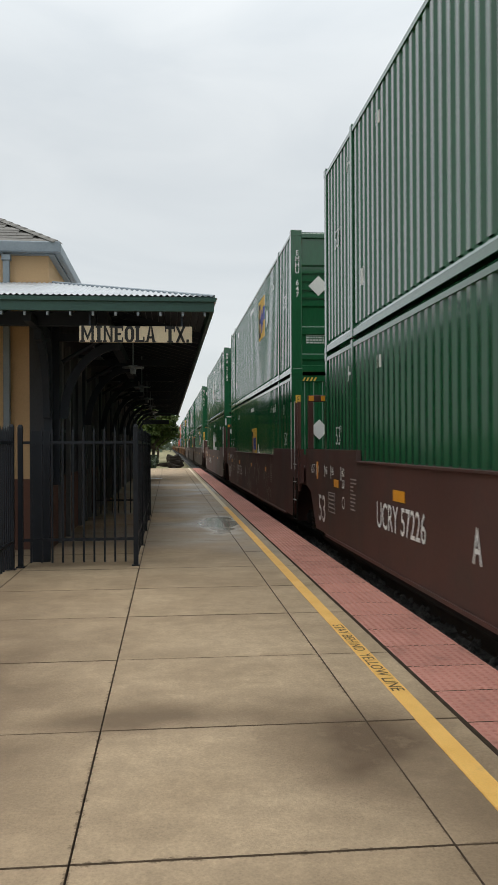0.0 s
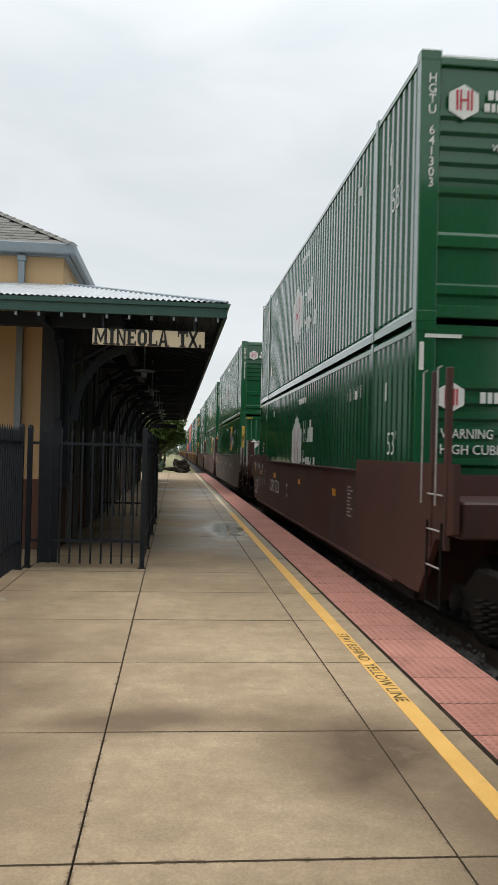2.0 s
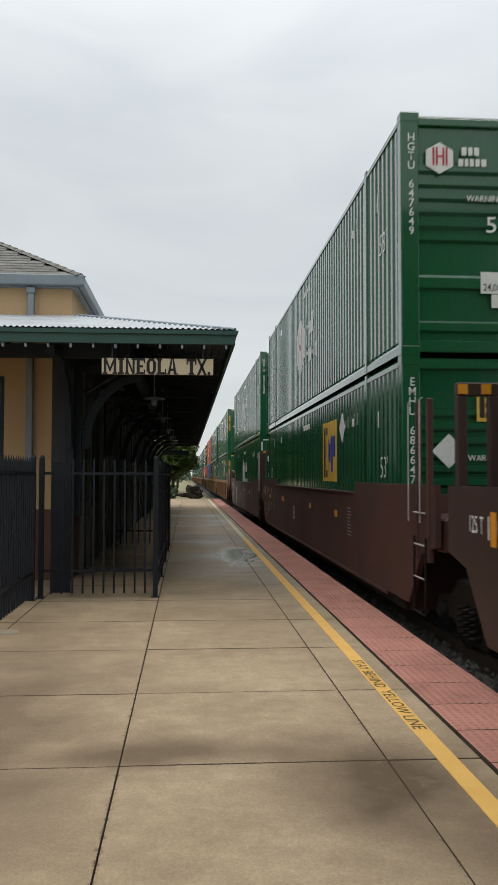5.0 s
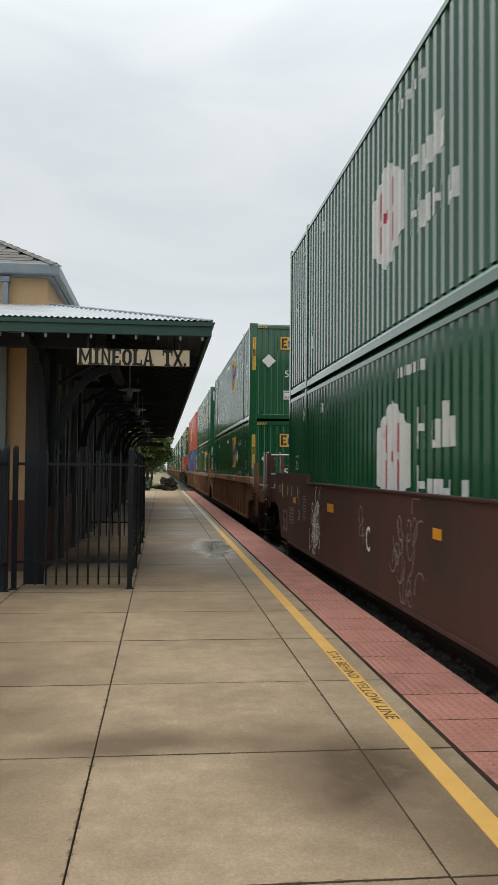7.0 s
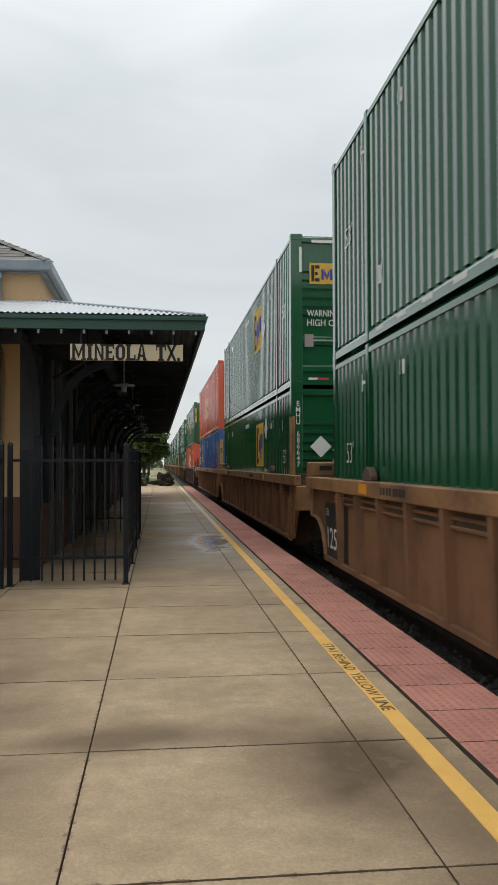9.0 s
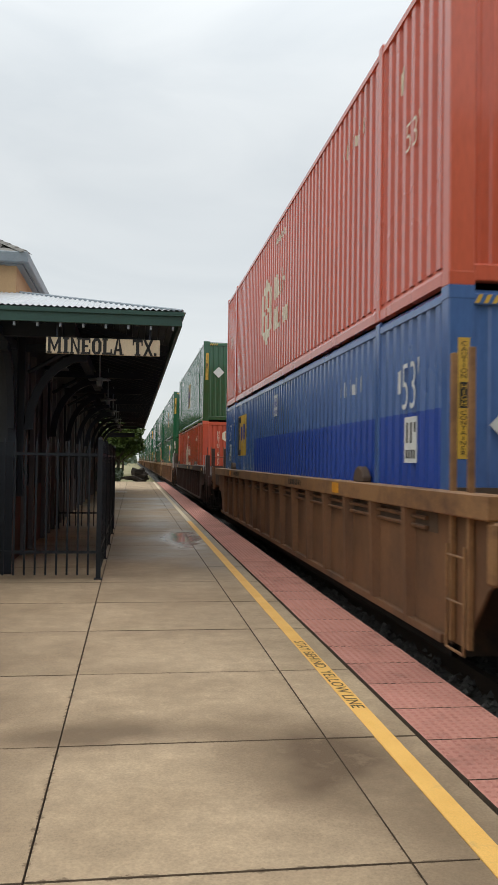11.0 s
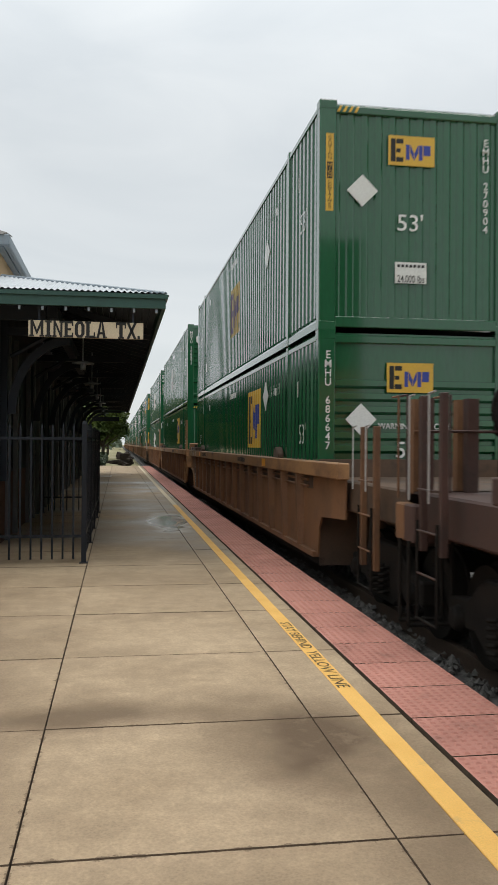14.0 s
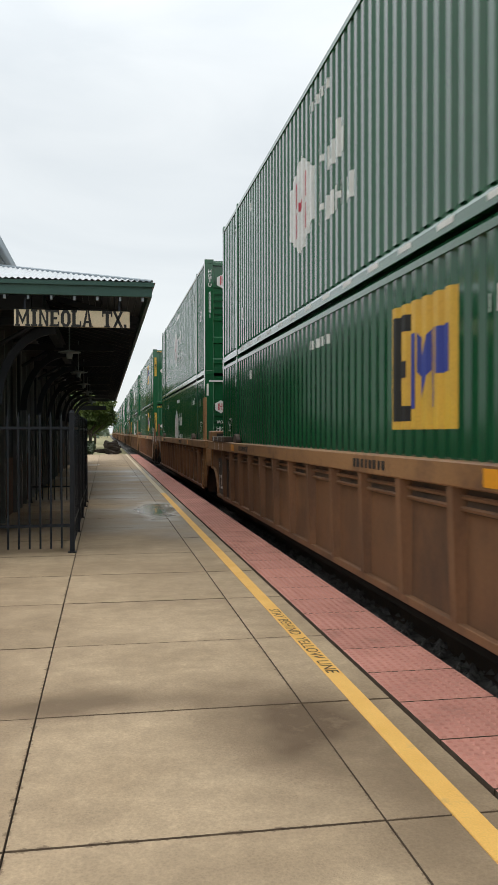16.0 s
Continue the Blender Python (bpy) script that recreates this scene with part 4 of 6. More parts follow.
        a = [bm.verts.new((x, d, 0.16)) for x, d in pts]
        b = [bm.verts.new((x, d, H53 - 0.14)) for x, d in pts]
    else:
        pts = [(0.16, 0.05), (0.26, 0.05), (0.29, 0.010), (0.38, 0.010), (0.41, 0.05), (0.78, 0.05), (0.80, 0.010), (0.92, 0.010), (0.96, 0.05)]
        for k in range(6):
            z = 1.34 + 0.166 * k
            pts += [(z, 0.055), (z + 0.035, 0.010), (z + 0.105, 0.010), (z + 0.118, 0.055)]
        pts += [(H53 - 0.14, 0.05)]
        a = [bm.verts.new((-w, d, z)) for z, d in pts]
        b = [bm.verts.new((w, d, z)) for z, d in pts]
    for i in range(len(a) - 1):
        bm.faces.new((a[i], a[i + 1], b[i + 1], b[i]))
    return bm


def frame_meshes(colour):
    """Meshes that all containers of one colour share."""
    m, w = M[colour], W53 / 2
    out = {}
    for s, nm in ((-1, "near"), (1, "off")):
        out["side_" + nm] = mesh_of("side_panel", side_sheet(s), m)
    out["end_plain"] = mesh_of("end_panel", end_sheet("plain"), m)
    out["end_ribbed"] = mesh_of("end_panel", end_sheet("ribbed"), m)
    bm = B()
    box(bm, -w + 0.1, L53 - 0.06, 0.1, w - 0.1, L53 - 0.03, H53 - 0.08)
    out["doors"] = mesh_of("rear_doors", bm, m)
    bm = B()
    box(bm, -w + 0.03, 0.05, H53 - 0.05, w - 0.03, L53 - 0.05, H53 - 0.02)
    out["roof"] = mesh_of("roof", bm, m)
    bm = B()
    box(bm, -w + 0.06, 0.05, 0.12, w - 0.06, L53 - 0.05, 0.16)
    out["floor"] = mesh_of("underfloor", bm, M["steel"])
    bm = B()
    prism(bm, [(-0.035, H53 - 0.115), (0.035, H53 - 0.115), (0.035, H53 - 0.055), (0.0, H53 - 0.012), (-0.035, H53 - 0.055)], "y", 0.1, L53 - 0.1)
    out["top_rail"] = mesh_of("top_rail", bm, m)
    bm = B()
    prism(bm, [(-0.03, 0.245), (-0.012, 0.235), (0.052, 0.105), (0.052, 0.012), (-0.02, 0.012)], "y", 2.06, L53 - 2.06)
    prism(bm, [(-0.03, 0.245), (-0.012, 0.235), (0.052, 0.105), (0.052, 0.012), (-0.02, 0.012)], "y", 0.12, 1.90)
    prism(bm, [(-0.03, 0.245), (-0.012, 0.235), (0.052, 0.105), (0.052, 0.012), (-0.02, 0.012)], "y", L53 - 1.90, L53 - 0.12)
    out["bottom_rail"] = mesh_of("bottom_rail", bm, m)
    bm = B()
    box(bm, 0, 0, 0.0, 0.22, 0.16, H53)
    out["post"] = mesh_of("corner_post", bm, m, 0.012)
    bm = B()
    box(bm, 0, 0, 0.0, 0.06, 0.13, H53 + 0.0)
    out["mid"] = mesh_of("lifting_post", bm, m, 0.01)
    bm = B()
    box(bm, 0, 0, 0, 0.228, 0.168, 0.118)
    out["casting"] = mesh_of("corner_casting", bm, m, 0.008)
    bm = B()
    box(bm, -w + 0.21, 0.0, H53 - 0.15, w - 0.21, 0.10, H53 - 0.05)
    out["header"] = mesh_of("end_header", bm, m, 0.01)
    bm = B()
    box(bm, -w + 0.21, 0.0, 0.03, w - 0.21, 0.10, 0.17)
    out["sill"] = mesh_of("end_sill", bm, m, 0.01)
    return out


SHARED = {}
TEXTS = {}


def face_text(body, h, w, mat, parent, x, z, y=-0.012, stacked=False, name="lettering"):
    """Letters on the leading end; x from the platform-side edge."""
    key = (body, h, w, mat.name, stacked)
    if key not in TEXTS:
        TEXTS[key] = text_mesh(body, h, w, mat, 0.004 if body.startswith("53") else 0.008, stacked)
    ob = new(name, TEXTS[key])
    ob.parent = parent
    ob.matrix_basis = Matrix.Translation((-W53 / 2 + x, y, z)) @ pose(0, 0, 0, 90, 0, 0)
    return ob


def side_text(body, h, w, mat, parent, y, z, x=None, name="lettering"):
    key = (body, h, w, mat.name, "side")
    if key not in TEXTS:
        TEXTS[key] = text_mesh(body, h, w, mat, -0.012 if body.startswith("53'") else 0.004)
    ob = new(name, TEXTS[key])
    ob.parent = parent
    ob.matrix_basis = Matrix.Translation((-(SHEET + 0.004) if x is None else x, y, z)) @ pose(0, 0, 0, 90, 0, -90)
    return ob


def face_plate(name, x0, x1, z0, z1, mat, parent, y=-0.008, label=""):
    w = W53 / 2
    return boxpart(name, (-w + x0, y, z0, -w + x1, y + 0.004, z1), mat, parent, label)


def face_poly(name, pts, mat, parent, y=-0.010, label=""):
    bm = B()
    prism(bm, [(-W53 / 2 + x, z) for x, z in pts], "y", y, y + 0.004)
    return part(name, bm, mat, parent, label)


def hexagon(cx, cz, r):
    return [(cx + r * math.sin(math.pi / 3 * k), cz + r * math.cos(math.pi / 3 * k)) for k in range(6)]


def hex_side(cy, cz, half_w, half_h):
    def f(y):
        d = abs(y - cy) / half_w
        return [] if d > 1 else [(cz - half_h * (1 - 0.5 * d), cz + half_h * (1 - 0.5 * d))]
    return f


def emblem_hex(c, cy, cz, mat, bars):
    """White hexagon with upright bars in it, and two rows of blocks beside it."""
    decal(hex_side(cy, cz, 0.62, 0.64), cy - 0.62, cy + 0.62, mat, "emblem", c, "pale hexagonal emblem")
    rs = [(cy + 0.16, cy + 0.32, cz - 0.36, cz - 0.04), (cy + 0.16, cy + 0.32, cz + 0.04, cz + 0.36), (cy - 0.32, cy - 0.16, cz - 0.36, cz - 0.04), (cy - 0.32, cy - 0.16, cz + 0.04, cz + 0.36), (cy - 0.10, cy + 0.10, cz - 0.06, cz + 0.06)]
    bm_mat = bars
    d = decal(rects(*rs), cy - 0.33, cy + 0.33, bm_mat, "emblem_mark", c)
    d.location.x = -0.003
    y = cy - 0.95
    # stencilled word blocks: thin uprights, some with a foot
    for z0, rows, step in ((cz + 0.06, (0.42, 0.42, 0.27, 0.27, 0.42, 0.27), 0.20), (cz - 0.50, (0.40, 0.40, 0.27, 0.27, 0.27, 0.27, 0.27, 0.27), 0.185)):
        at = y + 0.05
        for i, tall in enumerate(rows):
            decal(rects((at - 0.085, at, z0, z0 + tall)), at - 0.085, at, mat, "word_block", c, "stencilled pale block")
            if i % 2 == 0:
                foot = z0 if i % 4 else z0 + tall * 0.42
                decal(rects((at - step + 0.005, at - 0.09, foot, foot + 0.075)), at - step + 0.005, at - 0.09, mat, "word_block", c)
            at -= step


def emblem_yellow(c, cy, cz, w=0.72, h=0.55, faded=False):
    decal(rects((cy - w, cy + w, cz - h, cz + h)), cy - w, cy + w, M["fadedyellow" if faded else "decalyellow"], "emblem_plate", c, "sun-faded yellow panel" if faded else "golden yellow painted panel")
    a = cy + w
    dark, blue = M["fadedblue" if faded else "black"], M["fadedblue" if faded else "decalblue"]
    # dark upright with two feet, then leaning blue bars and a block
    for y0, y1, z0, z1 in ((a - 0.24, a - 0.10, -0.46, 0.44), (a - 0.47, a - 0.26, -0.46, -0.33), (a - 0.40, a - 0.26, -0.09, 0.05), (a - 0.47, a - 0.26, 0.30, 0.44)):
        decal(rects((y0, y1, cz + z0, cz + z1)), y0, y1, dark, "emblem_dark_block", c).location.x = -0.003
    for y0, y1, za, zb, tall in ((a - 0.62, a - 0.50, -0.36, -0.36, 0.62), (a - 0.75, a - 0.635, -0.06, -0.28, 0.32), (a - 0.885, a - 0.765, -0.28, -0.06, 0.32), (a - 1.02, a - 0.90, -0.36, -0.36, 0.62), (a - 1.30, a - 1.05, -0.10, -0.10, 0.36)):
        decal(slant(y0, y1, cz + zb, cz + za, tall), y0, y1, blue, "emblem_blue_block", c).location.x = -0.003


def hazard(c):
    for k in range(4):
        x = 0.22 + 0.075 * k
        face_poly("hazard_stripe", [(x, H53 - 0.135), (x + 0.035, H53 - 0.135), (x + 0.07, H53 - 0.065), (x + 0.035, H53 - 0.065)], M["decalyellow"], c, -0.006)


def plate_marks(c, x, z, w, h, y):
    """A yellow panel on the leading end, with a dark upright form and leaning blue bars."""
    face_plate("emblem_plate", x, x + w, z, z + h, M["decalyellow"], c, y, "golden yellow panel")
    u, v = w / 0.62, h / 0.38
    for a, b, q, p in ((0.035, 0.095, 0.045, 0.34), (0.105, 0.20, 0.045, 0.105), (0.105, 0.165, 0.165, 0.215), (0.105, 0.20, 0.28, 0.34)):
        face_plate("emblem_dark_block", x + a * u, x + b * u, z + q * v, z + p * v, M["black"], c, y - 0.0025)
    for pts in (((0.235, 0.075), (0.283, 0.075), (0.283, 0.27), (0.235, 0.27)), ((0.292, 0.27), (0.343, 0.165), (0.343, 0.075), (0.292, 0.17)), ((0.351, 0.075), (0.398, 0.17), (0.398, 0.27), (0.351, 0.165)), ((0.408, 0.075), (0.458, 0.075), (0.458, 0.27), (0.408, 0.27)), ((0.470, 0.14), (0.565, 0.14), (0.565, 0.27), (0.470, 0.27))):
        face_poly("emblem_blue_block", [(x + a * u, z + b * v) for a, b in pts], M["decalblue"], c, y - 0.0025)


def container(colour, end, side, face, code, label):
    """A 53-foot container: y runs back from its leading end, the platform side is at -x."""
    c = group_of("shipping_container")
    tagged(c, label, "container", "train containers")
    if colour not in SHARED:
        SHARED[colour] = frame_meshes(colour)
    S, w = SHARED[colour], W53 / 2

    def put(name, key, x=0.0, y=0.0, z=0.0, rz=0.0):
        o = new(name, S[key])
        o.parent = c
        o.location = (x, y, z)
        o.rotation_euler = (0, 0, rz)
    put("side_panel", "side_near")
    put("side_panel", "side_off")
    put("end_panel", "end_" + end)
    put("rear_door", "doors")
    put("roof", "roof")
    put("underfloor", "floor")
    put("end_header", "header")
    put("end_sill", "sill")
    for s in (-1, 1):
        put("top_rail", "top_rail", s * (w - 0.035))
        if s > 0:
            put("bottom_rail", "bottom_rail", w - 0.052)
        else:
            put("bottom_rail", "bottom_rail", -w + 0.052, L53, 0, math.pi)
        for y in (0.0, L53 - 0.16):
            put("corner_post", "post", -w if s < 0 else w - 0.22, y)
            for z in (-0.012, H53 - 0.106):
                put("corner_casting", "casting", -w - 0.004 if s < 0 else w - 0.224, y - 0.004, z)
        for y in (1.90, L53 - 2.03):
            put("lifting_post", "mid", -w - 0.006 if s < 0 else w - 0.054, y)
    ink = M["ivory"] if colour == "red" else M["white"]
    # emblems on the platform side
    shape, cy, cz = side
    if shape == "hex":
        emblem_hex(c, cy, cz, ink, M["decalred"] if colour == "green" else M["red"])
    else:
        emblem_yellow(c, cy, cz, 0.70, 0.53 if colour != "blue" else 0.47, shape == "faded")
        py, pz = cy - 1.27, cz + (0.35 if code == "EMHU 686647" else -0.18)
        if shape == "faded":
            py, pz = 3.77, 1.78

        bm = B() if face != "worn" else None
    if shape != "hex" and face != "worn" and colour != "blue":
        prism(bm, [(py - 0.25, pz), (py, pz - 0.25), (py + 0.25, pz), (py, pz + 0.25)], "x", -SHEET - 0.010, -SHEET - 0.004)
        part("placard_holder", bm, M["white"], c, "white diamond placard")
    if (end == "ribbed" and shape == "yellow") or side[2] == 1.94 or code == "HGTU 508891":
        for k in range(14):
            bm = B()
            prism(bm, [(-w - 0.003, 0.06), (-w + 0.0005, 0.06), (-w + 0.0005, 0.108), (-w - 0.003, 0.108)], "y", 2.4 + 0.85 * k, 2.70 + 0.85 * k)
            part("reflective_tape", bm, M["white"], c, "white reflective tape")
    # small stencils
    rs, at = [], 8.45
    for wd in (0.05, 0.03, 0.06, 0.03, 0.05, 0.04, 0.05, 0.03, 0.05, 0.04, 0.05):
        rs.append((at - wd, at, 2.46, 2.57))
        at -= wd + 0.035
    if colour != "blue":
        decal(rects(*rs), 7.3, 8.5, ink, "small_stencil", c)
    rs, at = [], 3.55
    for i, wd in enumerate((0.03, 0.05, 0.03, 0.03, 0.06, 0.03, 0.05, 0.03, 0.04, 0.03, 0.06)):
        rs.append((at - wd, at, 2.24, 2.42 if i % 3 else 2.36))
        at -= wd + 0.05
    decal(rects(*rs), 2.2, 3.6, ink, "number_stencil", c)
    rs, at = [], 13.35
    for i, wd in enumerate((0.030, 0.018, 0.028, 0.026, 0.028, 0.026, 0.022)):
        rs.append((at - wd, at, 2.38, 2.53))
        at -= wd + (0.16 if i == 0 else 0.075)
    if colour == "green":
        decal(rects(*rs), 12.2, 13.4, ink, "number_stencil", c)
    for y in (0.95, L53 - 1.0):
        if colour == "blue":
            side_text("53'", 0.45, 0.46, ink, c, y, 2.18, name="length_mark")
            plate = boxpart("notice_plate", (-SHEET - 0.009, y - 0.20, 1.46, -SHEET - 0.004, y + 0.14, 1.88), M["white"], c, "white notice plate with dark print")
            for q, z0, z1 in ((0.06, 1.64, 1.83), (-0.05, 1.64, 1.83), (-0.15, 1.74, 1.83), (0.07, 1.50, 1.58), (0.0, 1.50, 1.58), (-0.07, 1.50, 1.58), (-0.14, 1.50, 1.58)):
                boxpart("print_bar", (-SHEET - 0.011, y + q - 0.022, z0, -SHEET - 0.0095, y + q + 0.022, z1), M["black"], plate)
        else:
            side_text("53'", 0.28, 0.38, ink, c, y, 1.60, name="length_mark")
    for y, z in ((13.6, 0.62), (14.4, 2.34), (1.3, 2.12)):
        decal(rects((y - 0.09, y - 0.045, z, z + 0.22), (y + 0.045, y + 0.09, z, z + 0.22), (y - 0.0449, y + 0.0449, z + 0.09, z + 0.13)), y - 0.1, y + 0.1, ink, "check_mark", c)
    # the leading end
    if face == "hexlow":
        face_poly("emblem", hexagon(0.40, H53 - 0.80, 0.165), ink, c, -0.006, "pale hexagonal emblem")
        for x in (0.335, 0.37, 0.425, 0.46):
            face_plate("emblem_bar", x - 0.008, x + 0.012, H53 - 0.89, H53 - 0.71, M["decalred"], c, -0.011)
        face_plate("emblem_bar", 0.37, 0.43, H53 - 0.81, H53 - 0.79, M["decalred"], c, -0.0125)
        face_text("WARNING", 0.105, 0.58, ink, c, 0.58, H53 - 1.19, -0.004)
        face_text("HIGH CUBE", 0.105, 0.68, ink, c, 0.63, H53 - 1.36, -0.004)
        face_plate("check_bar", 0.10, 0.50, H53 - 0.17, H53 - 0.13, ink, c, -0.004)
        face_plate("check_bar", 0.04, 0.09, H53 - 0.52, H53 - 0.22, ink, c, -0.006)
        at = 0.72
        for wd in (0.06, 0.05, 0.06, 0.05):
            face_plate("word_block", at, at + wd, H53 - 0.86, H53 - 0.74, ink, c, -0.004)
            at += wd + 0.022
    elif face == "high":
        face_plate("check_bar", 0.40, 0.95, H53 - 0.155, H53 - 0.10, ink, c, -0.004, "white reflective tape")
        face_plate("check_bar", 0.16, 0.21, H53 - 0.72, H53 - 0.24, ink, c, -0.006, "white reflective tape")
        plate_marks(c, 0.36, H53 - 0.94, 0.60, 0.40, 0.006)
        face_text("WARNING", 0.125, 0.62, ink, c, 0.62, H53 - 1.50, 0.004)
        face_text("HIGH CUBE", 0.125, 0.78, ink, c, 0.70, H53 - 1.68, 0.004)
        face_plate("patch", 0.26, 0.43, H53 - 2.14, H53 - 1.90, M["faded"], c, 0.006, "dull grey square patch")
        face_text("53'", 0.22, 0.34, ink, c, 1.12, H53 - 1.98, 0.004)
        face_plate("check_bar", 0.33, 0.50, 0.13, 0.17, M["white"], c, -0.006, "white reflective tape")
        face_plate("check_bar", 0.502, 0.72, 0.13, 0.17, M["decalred"], c, -0.006, "red reflective tape")
        for x in (0.93, 1.62):
            bm = B()
            rod(bm, (-w + x, -0.03, 0.06), (-w + x, -0.03, H53 - 0.04), 0.018, 8)
            part("locking_bar", bm, M["bright"], c, "galvanised locking bar")
            for z in (0.3, 1.0, 1.9, H53 - 0.2):
                face_plate("bar_bracket", x - 0.05, x + 0.05, z, z + 0.07, M["bright"], c, -0.012)
        face_plate("bar_handle", 0.42, 0.92, 0.86, 0.89, M["bright"], c, -0.035)
    elif face == "hex":
        dx, rad = (0.45, 0.23) if colour == "red" else (0.0, 0.19)
        face_text(code, 1.22, 0.085, ink, c, 0.125 + dx, H53 - 0.86 - dx * 0.25, -0.006, True, "number_column")
        face_poly("emblem", hexagon(0.47 + dx, H53 - 0.54, rad), ink, c, -0.006, "pale hexagonal emblem")
        for x in (0.385, 0.425, 0.505, 0.545):
            face_plate("emblem_bar", x + dx, x + dx + 0.022, H53 - 0.63, H53 - 0.41, M["decalred"] if colour == "green" else M["red"], c, -0.011)
        face_plate("emblem_bar", 0.43 + dx, 0.52 + dx, H53 - 0.53, H53 - 0.51, M["decalred"] if colour == "green" else M["red"], c, -0.0125)
        at = 0.74 + dx
        for wd in (0.06, 0.05, 0.06):
            face_plate("word_block", at, at + wd, H53 - 0.50, H53 - 0.40, ink, c, -0.004)
            at += wd + 0.022
        at = 0.70 + dx
        for wd in (0.06, 0.04, 0.05, 0.05, 0.06):
            face_plate("word_block", at, at + wd, H53 - 0.63, H53 - 0.54, ink, c, -0.004)
            at += wd + 0.02
        face_text("WARNING HIGH CUBE", 0.075, 0.98, ink, c, 1.28, H53 - 1.02)
        face_text("53'", 0.20, 0.34, ink, c, 1.20, H53 - 1.33)
        face_plate("weight_plate", 0.96, 1.42, H53 - 2.16, H53 - 1.90, M["white"], c, -0.004, "white weight plate")
        face_text("24,000 lbs", 0.10, 0.40, M["black"], c, 1.19, H53 - 2.09, -0.006)
        face_plate("weight_plate_note", 1.09, 1.28, H53 - 2.33, H53 - 2.17, M["white"], c, -0.004)
    else:
        if end == "ribbed":
            face_text(code, 1.25 if len(code) > 8 else 0.95, 0.085, ink, c, 0.125, H53 - 0.88, -0.006, True, "number_column")
            if code != "EMHU 647":
                face_text("WARNING HIGH CUBE", 0.075, 0.98, ink, c, 1.28, H53 - 1.20, 0.009)
        elif face != "worn":
            face_plate("caution_strip", 0.08, 0.18, H53 - 1.40, H53 - 0.42, M["decalyellow"], c, -0.004, "yellow caution strip")
            face_text("CAUTION", 0.30, 0.055, M["black"], c, 0.13, H53 - 0.60, -0.006, True)
            face_plate("caution_block", 0.095, 0.165, H53 - 0.99, H53 - 0.78, M["black"], c, -0.006)
            face_text("HIGH", 0.18, 0.045, M["decalyellow"], c, 0.13, H53 - 0.885, -0.0085, True)
            face_text("CONTAINER", 0.36, 0.055, M["black"], c, 0.13, H53 - 1.19, -0.006, True)
        worn = face == "worn"
        dx = 0.12 if worn else 0.0
        cx, cz, r = (0.64, H53 - 0.69, 0.205) if worn else (0.56, H53 - 1.12, 0.205)
        face_poly("placard_holder", [(cx - r, cz), (cx, cz - r), (cx + r, cz), (cx, cz + r)], M["faded"] if face == "worn" else M["white"], c, 0.0, "dull grey diamond placard" if face == "worn" else "white diamond placard")
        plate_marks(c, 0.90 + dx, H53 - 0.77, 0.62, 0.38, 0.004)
        face_text("53'", 0.22, 0.34, ink, c, 1.20 + 1.5 * dx, H53 - (1.20 if worn else 1.50), 0.008)
        if code == "EMHU 647":
            rng = random.Random(8)
            for x0, x1, z0, rows in ((0.31, 0.66, H53 - 2.02, 6), (0.76, 1.06, H53 - 2.09, 3)):
                for k in range(rows):
                    x = x0
                    while x < x1:
                        wd = rng.uniform(0.02, 0.07)
                        face_plate("small_print", x, min(x + wd, x1 + 0.02), z0 - 0.052 * k, z0 - 0.052 * k + 0.030, ink, c, 0.042)
                        x += wd + 0.022
        else:
            face_plate("weight_plate", 1.0, 1.42, H53 - 2.28, H53 - 2.01, M["white"], c, 0.004, "white weight plate")
            for k in range(7):
                face_plate("small_print", 1.03 + 0.054 * k, 1.03 + 0.054 * k + 0.036, H53 - 2.075, H53 - 2.04, M["black"], c, 0.002)
            face_text("24,000 lbs", 0.11, 0.36, M["black"], c, 1.21, H53 - 2.23, 0.002)
        if end == "plain":
            face_text("EMHU 270904", 1.22, 0.085, ink, c, 2.22, H53 - 0.98, 0.004, True, "number_column")
        if end == "plain":
            hazard(c)
    return c


# ---- well cars ----
CZ = -0.20     # top of rail


def wheelset(parent, y):
    ws = group_of("wheelset")
    ws.parent = parent
    ws.location = (0, y, 0.42)
    for s in (-1, 1):
        bm = B()
        rod(bm, (s * 0.70, 0, 0), (s * 0.835, 0, 0), 0.42, 28, 0.415)
        rod(bm, (s * 0.675, 0, 0), (s * 0.70, 0, 0), 0.455, 28)
        for k in range(5):
            a = k * 1.2566
            rod(bm, (s * 0.83, 0.25 * math.cos(a), 0.25 * math.sin(a)), (s * 0.842, 0.25 * math.cos(a), 0.25 * math.sin(a)), 0.05, 8)
        part("wheel", bm, M["steel"], ws)
    bm = B()
    rod(bm, (-0.95, 0, 0), (0.95, 0, 0), 0.075, 12)
    part("axle", bm, M["steel"], ws)
    return ws


def truck(car, y):
    """A two-axle truck as parts of its car."""
    for s in (-1, 1):
        bm = B()
        pts = [(y - 1.12, 0.34), (y - 1.12, 0.56), (y - 0.75, 0.60), (y - 0.45, 0.80), (y + 0.45, 0.80), (y + 0.75, 0.60), (y + 1.12, 0.56), (y + 1.12, 0.34), (y + 0.62, 0.36), (y + 0.35, 0.20), (y - 0.35, 0.20), (y - 0.62, 0.36)]
        prism(bm, pts, "x", s * 1.0 - 0.07, s * 1.0 + 0.07)
        for q in (-0.89, 0.89):
            rod(bm, (s * 1.06, y + q, 0.42), (s * 1.14, y + q, 0.42), 0.12, 10, 0.09)
        part("truck_side_frame", bm, M["steel"], car, "grimy cast truck side frame", 0.02)
        if "spring" not in SHARED:
            bm = B()
            n, rings = 30, []
